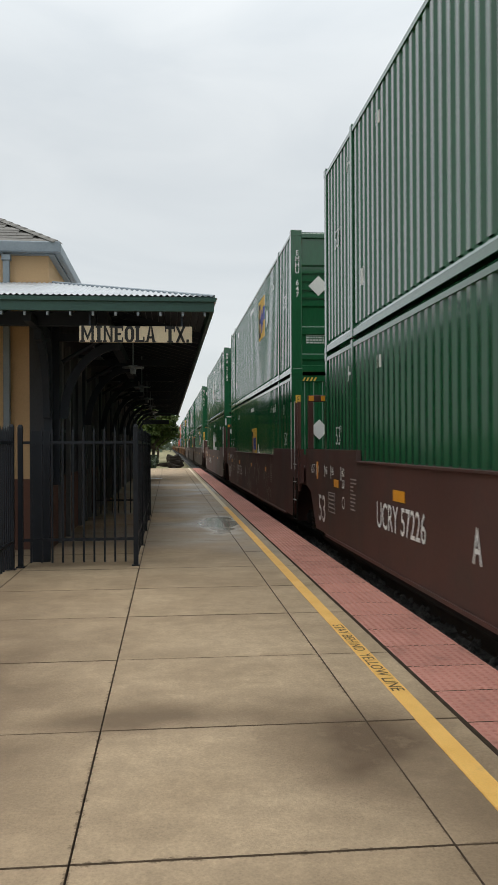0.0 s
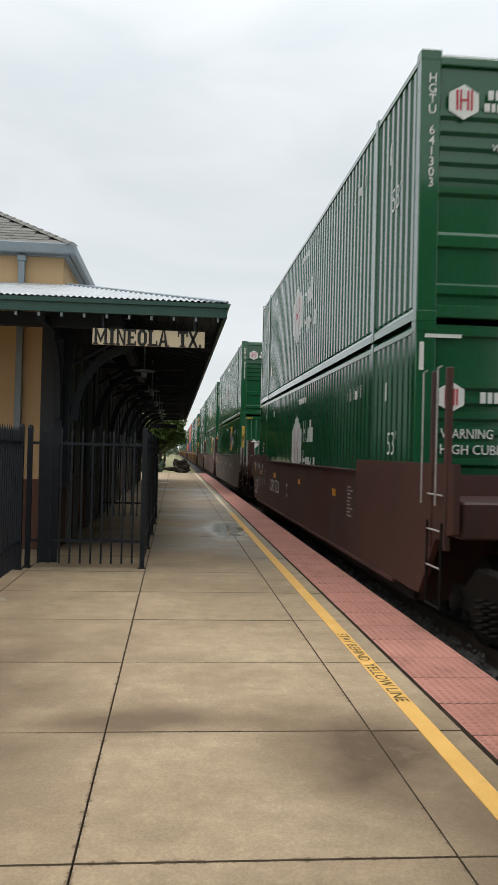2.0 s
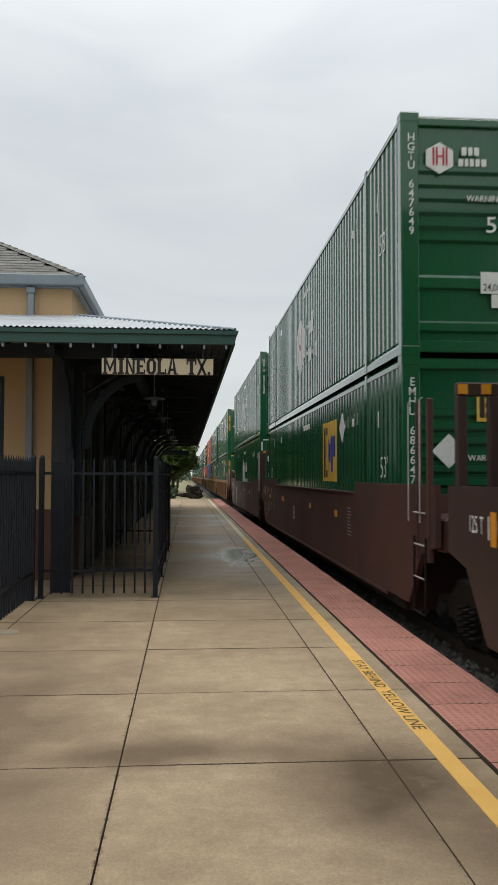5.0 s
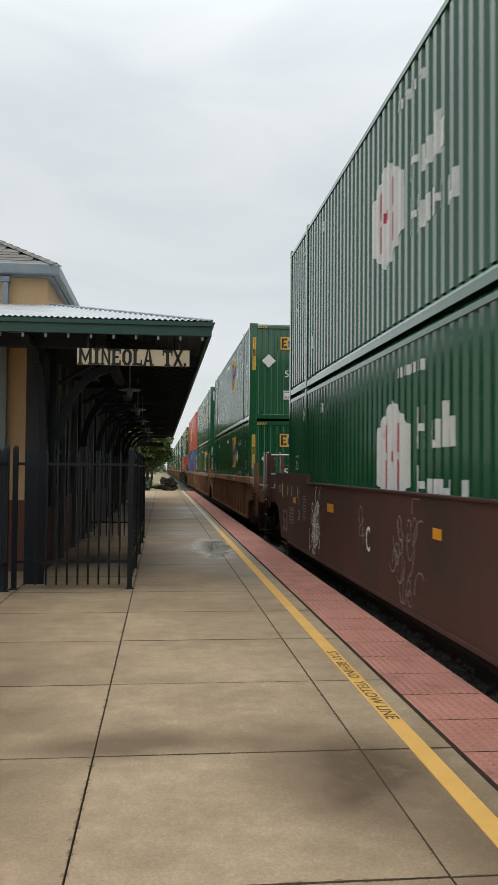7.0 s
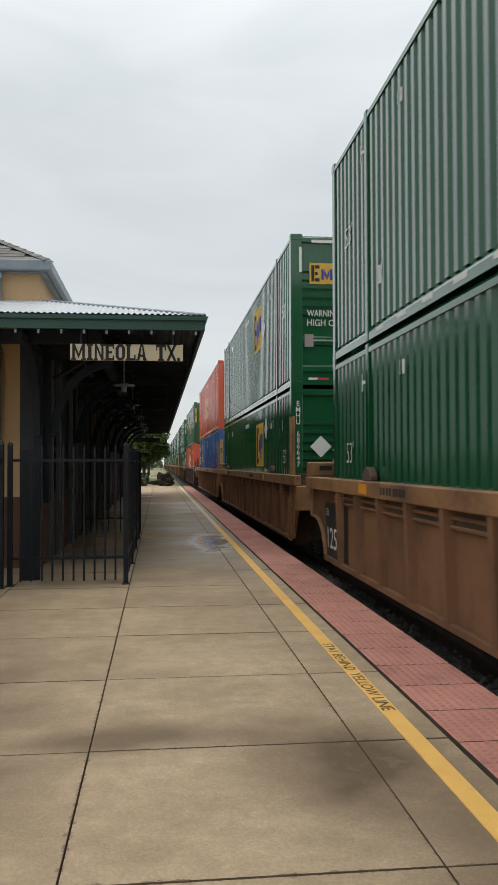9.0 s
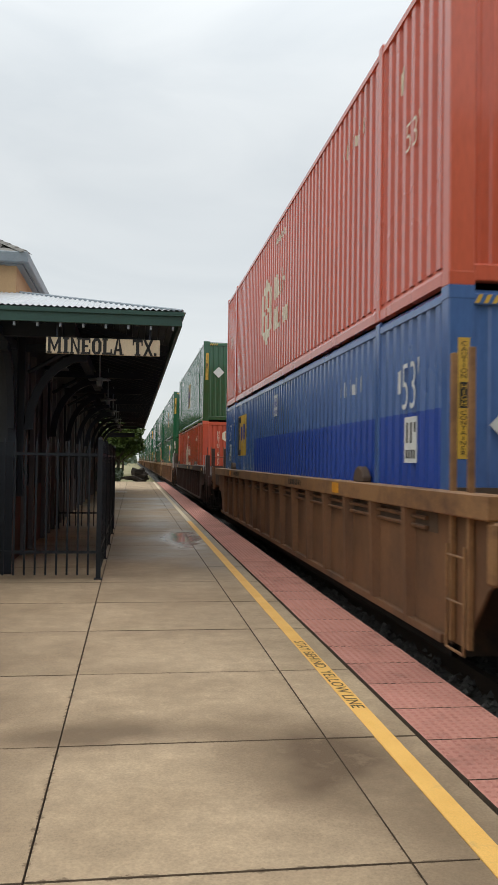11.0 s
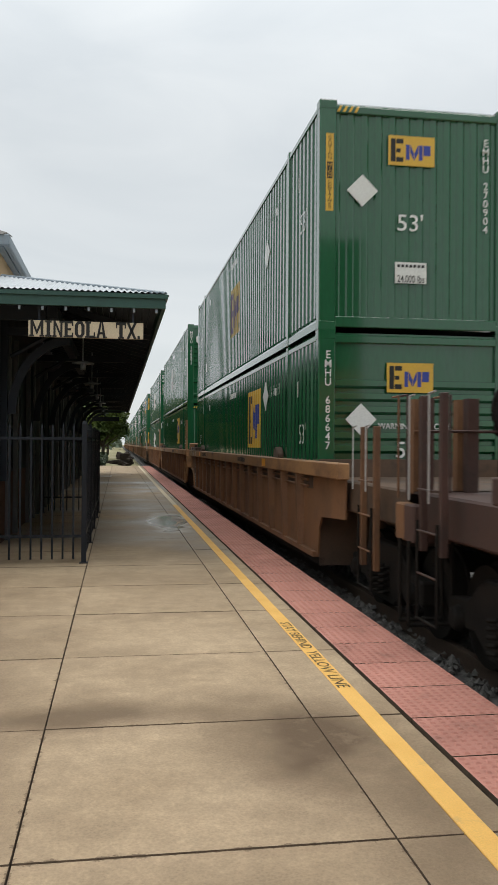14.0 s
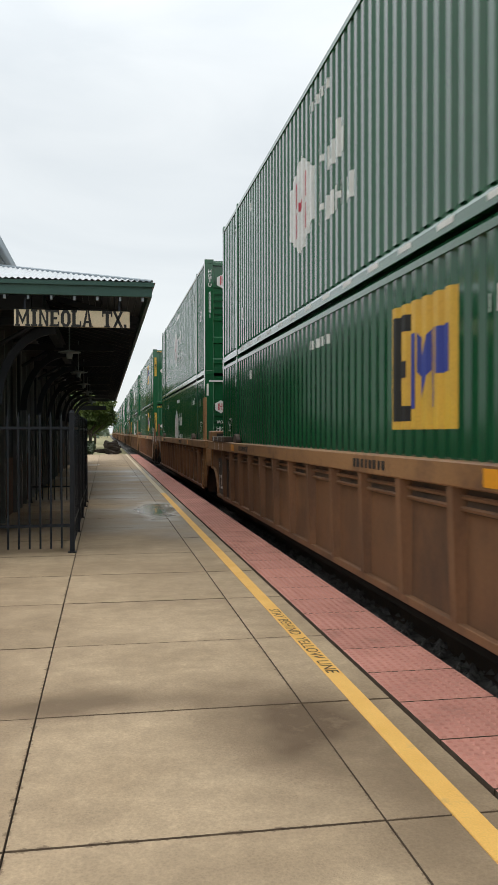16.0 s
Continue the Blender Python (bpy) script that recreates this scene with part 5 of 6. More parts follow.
            for k in range(n + 1):
                a, r = k * 1.05, 0.018
                c = Vector((0.055 * math.cos(a), 0.055 * math.sin(a), 0.30 * k / n))
                out = Vector((math.cos(a), math.sin(a), 0))
                rings.append([bm.verts.new(c + out * (r * math.cos(v)) + Vector((0, 0, r * math.sin(v)))) for v in (0, 1.257, 2.513, 3.770, 5.027)])
            for p, q in zip(rings, rings[1:]):
                for k in range(5):
                    bm.faces.new((p[k], p[(k + 1) % 5], q[(k + 1) % 5], q[k]))
            SHARED["spring"] = mesh_of("spring", bm, M["steel"])
        for q in (-0.17, 0.0, 0.17):
            piece("spring", SHARED["spring"], car, s * 1.11, y + q, 0.28)
    boxpart("truck_bolster", (-0.9, y - 0.2, 0.5, 0.9, y + 0.2, 0.72), M["steel"], car)
    for q in (-0.89, 0.89):
        WHEELS.append(wheelset(car, y + q))


WHEELS = []


def ladder(car, y, mat, top, bright, span=0.42, low=0.95, thick=0.03):
    """Grab irons, rungs and a stirrup at a corner of the car, on the platform side."""
    x = -1.40
    for q in (y, y + span):
        boxpart("ladder_stile", (x + 0.02, q - thick, low, x + 0.02 + 2 * thick, q + thick, top), mat, car, "", 0.006)
    bm = B()
    rod(bm, (x, y, 0.42), (x, y, 1.2), 0.012, 6)
    rod(bm, (x, y, 0.42), (x, y + span, 0.42), 0.012, 6)
    rod(bm, (x, y + span, 0.42), (x, y + span, 1.2), 0.012, 6)
    part("stirrup", bm, M["steel"] if low > 0.5 else mat, car)
    key = ("rung", span, bright.name)
    if key not in SHARED:
        bm = B()
        rod(bm, (0, 0, 0), (0, span, 0), 0.010, 6)
        SHARED[key] = mesh_of("rung", bm, bright)
    for z in (0.78, 1.12, 1.45):
        piece("rung", SHARED[key], car, x, y, z)
    for q in (y + 0.13, y + span + 0.15) if mat is not M["chord"] else ():
        bm = B()
        rod(bm, (x - 0.02, q, 1.35), (x - 0.02, q, top), 0.008, 6)
        rod(bm, (x - 0.02, q, top), (x - 0.02, q - 0.12, top + 0.01), 0.008, 6)
        part("grab_iron", bm, M["bright"], car, "worn bare steel grab iron")


def well_car(style, lead_gap, tail_gap, lead_end, tail_end, label, letter):
    """One well: y runs back from the container's leading end; z from the rail top. lead/tail gap: how far the car reaches past the container."""
    flaps, bare, rusty = style == "flapped", style == "plainside", style == "rusty"
    style = {"flapped": "smooth", "plainside": "smooth", "rusty": "ribbed"}.get(style, style)
    body = {"smooth": M["maroon"], "ribbed": M["tan"], "dark": M["soot"]}[style]
    if flaps:
        body = M["darkmaroon"]
    car = group_of("well_car")
    tagged(car, label, "rail car", "well cars")
    ya, yb = -lead_gap, L53 + tail_gap
    ea, eb = -min(lead_gap - 0.15, 1.08 if style == "ribbed" and not lead_end else 1.5), L53 + min(tail_gap - 0.15, 1.5)
    for s in (-1, 1):
        if style == "smooth":
            bm = B()
            pts = [(ea, 1.74), (ea, 1.12), (-1.0, 1.02), (-0.80, 0.78), (-0.50, 0.44), (L53 + 0.50, 0.44), (L53 + 0.80, 0.78), (L53 + 1.0, 1.02), (eb, 1.12), (eb, 1.74), (L53 - 2.45, 1.74), (L53 - 2.5, 1.58), (2.5, 1.58), (2.45, 1.74)]
            prism(bm, pts, "x", s * 1.33 - 0.03, s * 1.33 + 0.03)
            part("side", bm, body, car, "smooth painted steel side")
            boxpart("side_flange", (s * 1.33 - 0.06, 2.5, 1.578, s * 1.33 + 0.05, L53 - 2.5, 1.60), body, car)
            boxpart("bottom_chord", (s * 1.33 - 0.05, 0.42, 0.40, s * 1.33 + 0.05, L53 - 0.42, 0.4395), body, car)
        else:
            bm = B()
            box(bm, s * 1.37 - 0.068, ea, 1.42, s * 1.37 + 0.068, eb, 1.60)
            part("top_chord", bm, M["chord"] if style == "ribbed" else body, car, "heavy top chord", 0.012)
            bm = B()
            fa, fb = (-0.16, -0.22) if lead_end else (-0.45, -0.75)
            pts = [(ea + 0.1, 1.42), (ea + 0.1, 0.98), (fb - 0.12, 0.92), (fb, 0.78), (fa, 0.44), (L53 + 0.34, 0.44), (L53 + 0.42, 0.62), (L53 + 0.58, 0.80), (L53 + 0.80, 0.92), (L53 + 1.05, 0.97), (eb - 0.1, 0.97), (eb - 0.1, 1.42)]
            prism(bm, pts, "x", s * 1.315 - 0.012, s * 1.315 + 0.012)
            part("side", bm, body, car, "weathered riveted side sheet")
            boxpart("bottom_chord", (s * 1.33 - 0.05, -0.1, 0.40, s * 1.33 + 0.05, L53 + 0.3, 0.47), body, car, "", 0.006)
            if not tail_end:
                # flanged stiffener following the arch
                bm = B()
                arch = [(L53 + 0.34, 0.44), (L53 + 0.42, 0.62), (L53 + 0.58, 0.80), (L53 + 0.80, 0.92), (L53 + 1.05, 0.97), (eb - 0.1, 0.97)]
                prism(bm, arch + [(q, z + 0.035) for q, z in reversed(arch)], "x", s * 1.33 - 0.045, s * 1.33 + 0.045)
                part("arch_flange", bm, M["chord"] if style == "ribbed" else body, car)
            # flat strip whose dark colour gives the shade of a recess
            boxpart("pipe_recess", (min(s * 1.3255, s * 1.330), 0.1, 1.24, max(s * 1.3255, s * 1.330), L53 - 0.1, 1.418), M["endgrime_recess"], car, "flat dark strip painting a shaded recess under the chord")
            for z in (1.27, 1.35):
                bm = B()
                rod(bm, (s * 1.352, 0.3, z), (s * 1.352, L53 - 0.3, z), 0.020, 6)
                part("pipe", bm, body, car, "brake pipe along the side")
            key = ("rib", style, s)
            if key not in SHARED:
                bm = B()
                a = [(s * 1.325, -0.085, 0.47), (s * 1.325, 0.085, 0.47), (s * 1.392, 0.05, 0.47), (s * 1.392, -0.05, 0.47)]
                b = [(s * 1.325, -0.085, 1.42), (s * 1.325, 0.085, 1.42), (s * 1.425, 0.05, 1.42), (s * 1.425, -0.05, 1.42)]
                va, vb = [bm.verts.new(p) for p in a], [bm.verts.new(p) for p in b]
                for i in range(4):
                    bm.faces.new((va[i], va[(i + 1) % 4], vb[(i + 1) % 4], vb[i]))
                SHARED[key] = mesh_of("rib", bm, body)
            for k in range(15):
                piece("rib", SHARED[key], car, 0, 0.72 + 1.05 * k, 0)
            if s < 0:
                key = ("latch", style)
                if key not in SHARED:
                    bm = B()
                    prism(bm, [(-0.20, 1.60), (0.20, 1.60), (0.19, 1.66), (0.13, 1.73), (0.05, 1.765), (-0.04, 1.765), (-0.12, 1.73), (-0.20, 1.66)], "x", -1.40, -1.31)
                    SHARED[key] = mesh_of("container_guide", bm, M["endgrime_recess"], 0.012)
                for y in (2.3, L53 - 2.3):
                    piece("container_guide", SHARED[key], car, 0, y, 0)
    for s in (-1, 1):
        boxpart("well_angle", (s * 1.27 - 0.03, -0.14, 0.30, s * 1.27 + 0.03, L53 + 0.14, 0.3995), M["steel"], car, "grimy angle along the well bottom")
    # floor of the well and the end platforms
    boxpart("well_floor", (-1.24, 0.3, 0.30, 1.24, L53 - 0.3, 0.345), M["steel"], car)
    for a, b in ((ya + 0.35, -0.12), (L53 + 0.12, yb - 0.35)):
        if style == "ribbed" and not lead_end and a < 0:
            a = ea + 0.12
        bm = B()
        box(bm, -1.25, a, 1.06, 1.25, b, 1.40)
        box(bm, -0.45, a - 0.3 if a < 0 else a, 0.80, 0.45, b if a < 0 else b + 0.3, 1.06)
        part("end_platform", bm, M["endgrime_recess"] if style == "ribbed" else body, car, "", 0.02)
    for y0, y1 in ((-0.14, -0.06), (L53 + 0.06, L53 + 0.14)):
        boxpart("bulkhead", (-1.298, y0, 0.30, 1.298, y1, 1.62), M["endgrime_recess"] if style == "ribbed" else body, car)
    if style == "ribbed" and not lead_end:
        boxpart("end_bracket", (-1.40, ea - 0.03, 0.98, -1.10, ea + 0.09, 1.415), M["chord"], car, "", 0.02)
    if style == "dark":
        boxpart("chord_nose", (-1.436, ea - 0.28, 1.44, -1.20, ea - 0.002, 1.58), body, car, "", 0.01)
        boxpart("reflector", (-1.4415, ea - 0.22, 1.46, -1.4365, ea + 0.18, 1.55), M["amber"], car, "faded amber strip")
        boxpart("worn_ledge", (-1.45, -1.2, 1.602, -1.30, 2.3, 1.64), M["faded"], car, "ledge worn to pale metal", 0.006)
    # trucks: articulated ones sit midway between two wells
    truck(car, -1.76 if not lead_end else -1.95)
    if tail_end:
        truck(car, L53 + 1.95)
    bright = M["bright"] if style == "smooth" else body
    top = 2.62 if style == "smooth" else 2.35
    if lead_end:
        ladder(car, -2.95 if style == "dark" else -2.6, body, 1.98, bright, 0.60 if style == "dark" else 0.42, 0.6, 0.05 if style == "dark" else 0.03)
    elif style == "ribbed":
        ladder(car, -0.62, M["chord"], 2.66, M["chord"], 0.34, 0.46, 0.024)
    else:
        ladder(car, -1.30, body, top, bright)
    if tail_end:
        ladder(car, L53 + 2.5, body, 1.62 if style == "ribbed" else 2.2, bright)
    if lead_end or tail_end:
        for yes, y, d in ((lead_end, ya, -1), (tail_end, yb, 1)):
            if not yes:
                continue
            bm = B()
            box(bm, -0.16, min(y, y - d * 1.2), 0.72, 0.16, max(y, y - d * 1.2), 0.98)
            box(bm, -0.22, min(y, y + d * 0.02) - 0.12, 0.66, 0.20, max(y, y + d * 0.02) + 0.12, 1.04)
            part("coupler", bm, M["steel"], car, "", 0.03)
            yy = y - d * 0.55
            boxpart("end_sill", (-1.35, yy - 0.12, 0.98, 1.35, yy + 0.12, 1.30), body, car, "", 0.015)
            for x in (-1.25, -0.55, 0.25, 1.0) if style == "smooth" else () if style == "ribbed" and d > 0 else (-1.25, -0.85):
                boxpart("stanchion", (x, yy - 0.06, 1.30, x + 0.10, yy + 0.04, 2.20), body, car)
            bm = B()
            for z in (1.70, 2.16) if style == "smooth" else (1.92,):
                rod(bm, (-1.25, yy - 0.07, z), (1.05, yy - 0.07, z), 0.018 if style == "smooth" else 0.011, 6)
            for x in (-1.40, -1.02):
                rod(bm, (x, yy - 0.10, 1.35), (x, yy - 0.10, 2.22), 0.010, 6)
                rod(bm, (x, yy - 0.10, 2.22), (x, yy + 0.06, 2.22), 0.010, 6)
            part("handrail", bm, M["bright"] if style == "smooth" else body, car, "worn bare steel handrail")
            bm = B()
            for x in (-1.38, -1.0):
                rod(bm, (x, yy - 0.1, 0.30), (x, yy - 0.1, 1.0), 0.016, 6)
            rod(bm, (-1.38, yy - 0.1, 0.30), (-1.0, yy - 0.1, 0.30), 0.02, 6)
            part("stirrup_step", bm, M["steel"], car)
    else:
        boxpart("drawbar", (-0.25, ya - 0.1, 0.72, 0.25, 0.0, 1.0), M["steel"], car)
    if style == "smooth" and not tail_end:
        # guide portal over the corner of the tail end
        y = L53 + 1.25
        bm = B()
        box(bm, -1.36, y - 0.05, 1.40, -1.27, y + 0.05, 2.56)
        box(bm, -1.06, y - 0.05, 1.40, -0.97, y + 0.05, 2.56)
        box(bm, -1.36, y - 0.05, 2.5602, -0.97, y + 0.05, 2.68)
        part("guide_portal", bm, body, car, "maroon steel portal with amber squares", 0.008)
        for x in (-1.355, -1.14):
            boxpart("reflector", (x, y - 0.056, 2.575, x + 0.09, y - 0.051, 2.665), M["amber"], car, "amber reflective square")
    if style != "smooth" and not tail_end:
        y = L53 + 1.15
        paint = M["chord"] if style == "ribbed" else body
        box1 = boxpart("equipment_box", (-1.42, y - 0.02, 1.602, -1.02, y + 0.36, 1.83), paint, car, "tan steel brake equipment box", 0.02)
        # flat black plate stands for the dark inside of an opening
        boxpart("box_opening", (-1.28, y - 0.026, 1.70, -1.08, y - 0.021, 1.77), M["black"], box1)
        boxpart("equipment_box", (-0.95, y + 0.25, 1.42, 0.35, y + 0.60, 1.88), paint, car, "tan steel brake equipment box", 0.02)
        boxpart("equipment_box", (-1.38, y + 0.39, 1.43, -1.0, y + 0.60, 1.58), paint, car, "tan steel brake equipment box", 0.02)
        boxpart("end_bracket", (-1.36, eb - 0.10, 0.98, -1.05, eb + 0.04, 1.42), paint, car, "", 0.02)
        # dark ledge with white dashes along the chord
        if not rusty:
            boxpart("ledge", (-1.452, L53 - 1.3, 1.603, -1.25, L53 + 0.62, 1.705), M["endgrime_recess"], car, "dark grimy ledge on the chord", 0.006)
        for k in range(0 if rusty else 3):
            q = L53 + 0.36 - 0.62 * k
            boxpart("dash", (-1.456, q - 0.012, 1.61, -1.4525, q + 0.012, 1.70), M["white"], car, "white painted dash")
            boxpart("dash", (-1.443, q - 0.14, 1.44, -1.439, q - 0.115, 1.585), M["white"], car, "white painted dash")
    if tail_end:
        bm = B()
        bx = 0.35 if style == "smooth" else -0.42
        c = Vector((bx, yb - 0.75, 2.10))
        n = 20
        for k in range(n):
            p = c + Vector((0.27 * math.cos(2 * math.pi * k / n), 0, 0.27 * math.sin(2 * math.pi * k / n)))
            q = c + Vector((0.27 * math.cos(2 * math.pi * (k + 1) / n), 0, 0.27 * math.sin(2 * math.pi * (k + 1) / n)))
            rod(bm, p, q, 0.018, 6)
            if k % 3 == 0:
                rod(bm, c, p, 0.012, 5)
        part("hand_brake_wheel", bm, M["steel"], car, "dark spoked hand brake wheel")
        boxpart("hand_brake_box", (bx - 0.16, yb - 0.68, 1.88, bx + 0.16, yb - 0.5, 2.28), M["steel"], car, "", 0.03)
        for x in (bx - 0.14, bx + 0.08):
            boxpart("brake_stand", (x, yb - 0.66, 1.30, x + 0.06, yb - 0.58, 1.90), M["steel"], car)
    # markings
    x = -1.366 if style == "smooth" else -1.4395
    if style == "smooth":
        if flaps:
            for y in (3.4, 5.2, 7.0, 9.0, 10.9, 12.7):
                bm = B()
                prism(bm, [(y - 0.42, 1.60), (y + 0.42, 1.60), (y + 0.34, 1.68), (y - 0.34, 1.68)], "x", -1.37, -1.27)
                flap = part("guide_flap", bm, body, car, "hinged guide flap", 0.008)
                # sky glare on the flap top, put in as a bright strip
                boxpart("worn_edge", (-1.372, y - 0.33, 1.681, -1.268, y + 0.33, 1.687), M["bright"], flap, "bright strip standing in for sky glare on the flap")
        elif not bare:
            side_text("UCRY 57226", 0.30, 1.85, M["white"], car, 11.66, 1.0, x, "reporting_mark")
        side_text(letter, 0.30, 0.20, M["white"], car, 9.41, 1.0, x, "unit_letter")
        ink = M["graffiti"] if bare or flaps else M["white"]
        side_text("53", 0.42, 0.56, M["faded"] if bare or flaps else ink, car, L53 - 0.06, 0.81, x, "length_mark")
        for y, mark in ((L53 + 0.30, "53"), (15.72, "48"), (15.22, "46"), (14.48, "40")):
            boxpart("mark_bar", (x - 0.002, y + 0.115, 1.31, x + 0.001, y + 0.14, 1.50), M["white"], car)
            side_text(mark, 0.12, 0.17, ink, car, y, 1.42, x, "length_mark")
        side_text("20", 0.12, 0.17, ink, car, 14.48, 1.26, x, "length_mark")
        bm = B()
        for a, b, q, p in ((15.05, 15.55, 1.085, 1.10), (15.05, 15.55, 0.80, 0.815), (15.05, 15.065, 0.8152, 1.0848), (15.535, 15.55, 0.8152, 1.0848)):
            box(bm, x - 0.002, a, q, x + 0.001, b, p)
        part("notice_frame", bm, M["faded"], car, "faded stencilled frame")
        for q in (0.86, 0.92, 0.98, 1.04):
            boxpart("notice_line", (x - 0.002, 15.10, q, x + 0.001, 15.50, q + 0.022), M["faded"], car)
        bm = B()
        for k in range(14):
            a, b = 2 * math.pi * k / 14, 2 * math.pi * (k + 1) / 14
            bm.faces.new([bm.verts.new((x - 0.001, 14.46 + r * math.cos(v), 1.0 + r * math.sin(v))) for r, v in ((0.07, a), (0.07, b), (0.088, b), (0.088, a))])
        bmesh.ops.remove_doubles(bm, verts=bm.verts[:], dist=0.0004)
        part("round_stamp", bm, M["white"], car, "small round stencil")
        side_text("125 T", 0.15, 0.34, M["white"], car, L53 + 0.72, 1.42, x, "load_mark")
        for y, z, a, b in ((11.65, 1.26, 0.22, 0.06), (14.95, 1.25, 0.16, 0.055), (4.0, 1.22, 0.13, 0.055), (L53 + 0.32, 1.40, 0.06, 0.14), (7.6 if not bare else 6.9, 1.25, 0.12, 0.05)):
            boxpart("reflector", (x - 0.003, y - a, z - b, x + 0.001, y + a, z + b), M["amber"], car, "amber reflective square")
        bm = B()
        random.seed(len(WHEELS))
        for row in range(9):
            wd = random.uniform(0.16, 0.34)
            z = 1.34 - 0.05 * row
            for y in (14.0, 3.0):
                box(bm, x - 0.002, y - wd, z, x + 0.001, y, z + 0.018)
        part("stencil", bm, M["faded"], car, "small faded stencil lines")
    else:
        boxpart("reflector", (x - 0.003, 13.7, 1.45, x + 0.002, 14.05, 1.57), M["amber"], car, "amber reflective strip")
        boxpart("reflector", (x - 0.003, 3.0, 1.45, x + 0.002, 3.3, 1.57), M["amber"], car, "amber reflective strip")
        bm = B()
        random.seed(len(WHEELS) + 5)
        for y0 in (12.2, 5.2):
            for k in range(8):
                box(bm, x - 0.002, y0 + 0.12 * k, 1.47, x + 0.001, y0 + 0.12 * k + random.uniform(0.05, 0.09), 1.55)
        part("stencil", bm, M["black"], car, "dark stencilled marks")
        if style == "dark":
            for q in (5.91, 3.77):
                boxpart("reflector", (x - 0.003, q - 0.15, 1.45, x + 0.002, q + 0.15, 1.56), M["amber"], car, "amber reflective strip")
            side_text("53", 0.40, 0.46, M["faded"], car, L53 - 0.1, 0.82, -1.331, "length_mark")
            return car
        if tail_end:
            return car
        bm = B()
        prism(bm, [(L53 - 1.05, 0.475), (L53 + 0.30, 0.475), (L53 + 0.46, 1.235), (L53 - 1.05, 1.235)], "x", -1.332, -1.3275)
        part("number_panel", bm, M["black"], car, "black painted number panel")
        side_text("125", 0.30, 0.62, M["white"], car, L53 - 0.06, 0.74, -1.3355, "load_mark")
        side_text("53", 0.10, 0.15, M["white"], car, L53 + 0.26, 1.10, -1.3355, "length_mark")
    return car


def scrawl(car, spots, seed, bold=1.0, paint="graffiti"):
    """Pale looping spray paint on a smooth side: centre, half length, low, high and count of each tangle."""
    random.seed(seed)
    k = 0
    for cy, half, z0, z1, count in spots:
        bm = B()
        for _ in range(count):
            k += 1
            p = Vector((-1.3632 - 0.00008 * k, random.gauss(cy, half * 0.5), random.uniform(z0, z1)))
            a = random.choice((1.4, 4.6)) + random.uniform(-0.3, 0.3)
            turn = random.uniform(0.05, 0.75)
            for i in range(9):
                a += turn * random.uniform(0.5, 1.5)
                q = p + Vector((0, math.cos(a) * 0.045, math.sin(a) * 0.06))
                q.z = min(max(q.z, 0.47), 1.54)
                w = Vector((0, -math.sin(a), math.cos(a))) * random.uniform(0.004, 0.009) * bold
                if (q - p).length > 0.02:
                    bm.faces.new([bm.verts.new(v) for v in (p - w, q - w, q + w, p + w)])
                p = q
        part("spray_scrawl", bm, M[paint], car, "pale looping spray paint")


GREEN_E = "green steel container with a yellow panel and white placard"
GREEN_H = "green steel container with a white hexagon emblem"
# upper container, lower container: colour, end, side emblem, end emblem, number, label
E1 = ("green", "plain", ("yellow", 5.45, 1.93), "yellow", "", GREEN_E)
E2 = ("green", "plain", ("yellow", 5.2, 2.06), "yellow", "", GREEN_E)
E7 = ("green", "plain", ("yellow", 5.45, 1.94), "yellow", "", GREEN_E)
E6 = ("green", "plain", ("yellow", 4.8, 2.0), "worn", "", "green steel container with a yellow panel and grey placard")
E8 = ("green", "ribbed", ("yellow", 5.45, 1.93), "high", "", "green steel container with door bars and a yellow panel")
E3 = ("green", "ribbed", ("yellow", 5.1, 1.92), "yellow", "EMHU 686647", GREEN_E)
H1 = ("green", "ribbed", ("hex", 8.95, 1.47), "hex", "HGTU 647649", GREEN_H)
H2 = ("green", "ribbed", ("hex", 8.7, 1.62), "hexlow", "HGTU 641303", GREEN_H)
H3 = ("green", "ribbed", ("hex", 8.95, 1.47), "hex", "HGTU 508891", GREEN_H)
R1 = ("red", "plain", ("hex", 9.5, 1.43), "hex", "HGTU 630", "orange-red steel container with an ivory hexagon emblem")
R2 = ("red", "plain", ("hex", 8.7, 1.62), "hex", "HGTU 633", "orange-red steel container with an ivory hexagon emblem")
BL = ("blue", "plain", ("yellow", 12.95, 2.05), "yellow", "", "faded blue steel container with a deep blue patch")
H4 = ("green", "ribbed", ("hex", 8.95, 1.47), "hex", "HGTU 641303", GREEN_H)
E4 = ("green", "plain", ("faded", 7.8, 1.45), "yellow", "", GREEN_E)
E5 = ("green", "plain", ("yellow", 7.6, 1.43), "yellow", "", GREEN_E)
STACKS = [(E1, E2), (("green", "ribbed", ("yellow", 5.45, 1.93), "yellow", "EMHU 647", GREEN_E), E5), (H4, H2), (H1, E2), (H1, E3), (H1, H2), (E7, E2), (E8, E3), (R1, BL), (E4, R2), (E4, E3), (H3, E6), (H3, H2), (E1, E2), (H1, H2), (H1, E2)]
while len(STACKS) < len(FRONTS):
    STACKS.append(((H1, H2), (E1, E2), (H1, E2), (E1, H2))[len(STACKS) % 4])
# car make-up: style, first of its car, last of its car
MAKEUP = ["smooth"] * 3 + ["flapped"] + ["plainside"] * 2 + ["rusty"] * 3 + ["dark"] + ["ribbed"] * 18
FIRST = {3, 6, 9, 10, 13} | {k for k in range(16, 40, 3)}
LAST = {2, 5, 8, 9, 12, 15} | {k for k in range(18, 40, 3)}
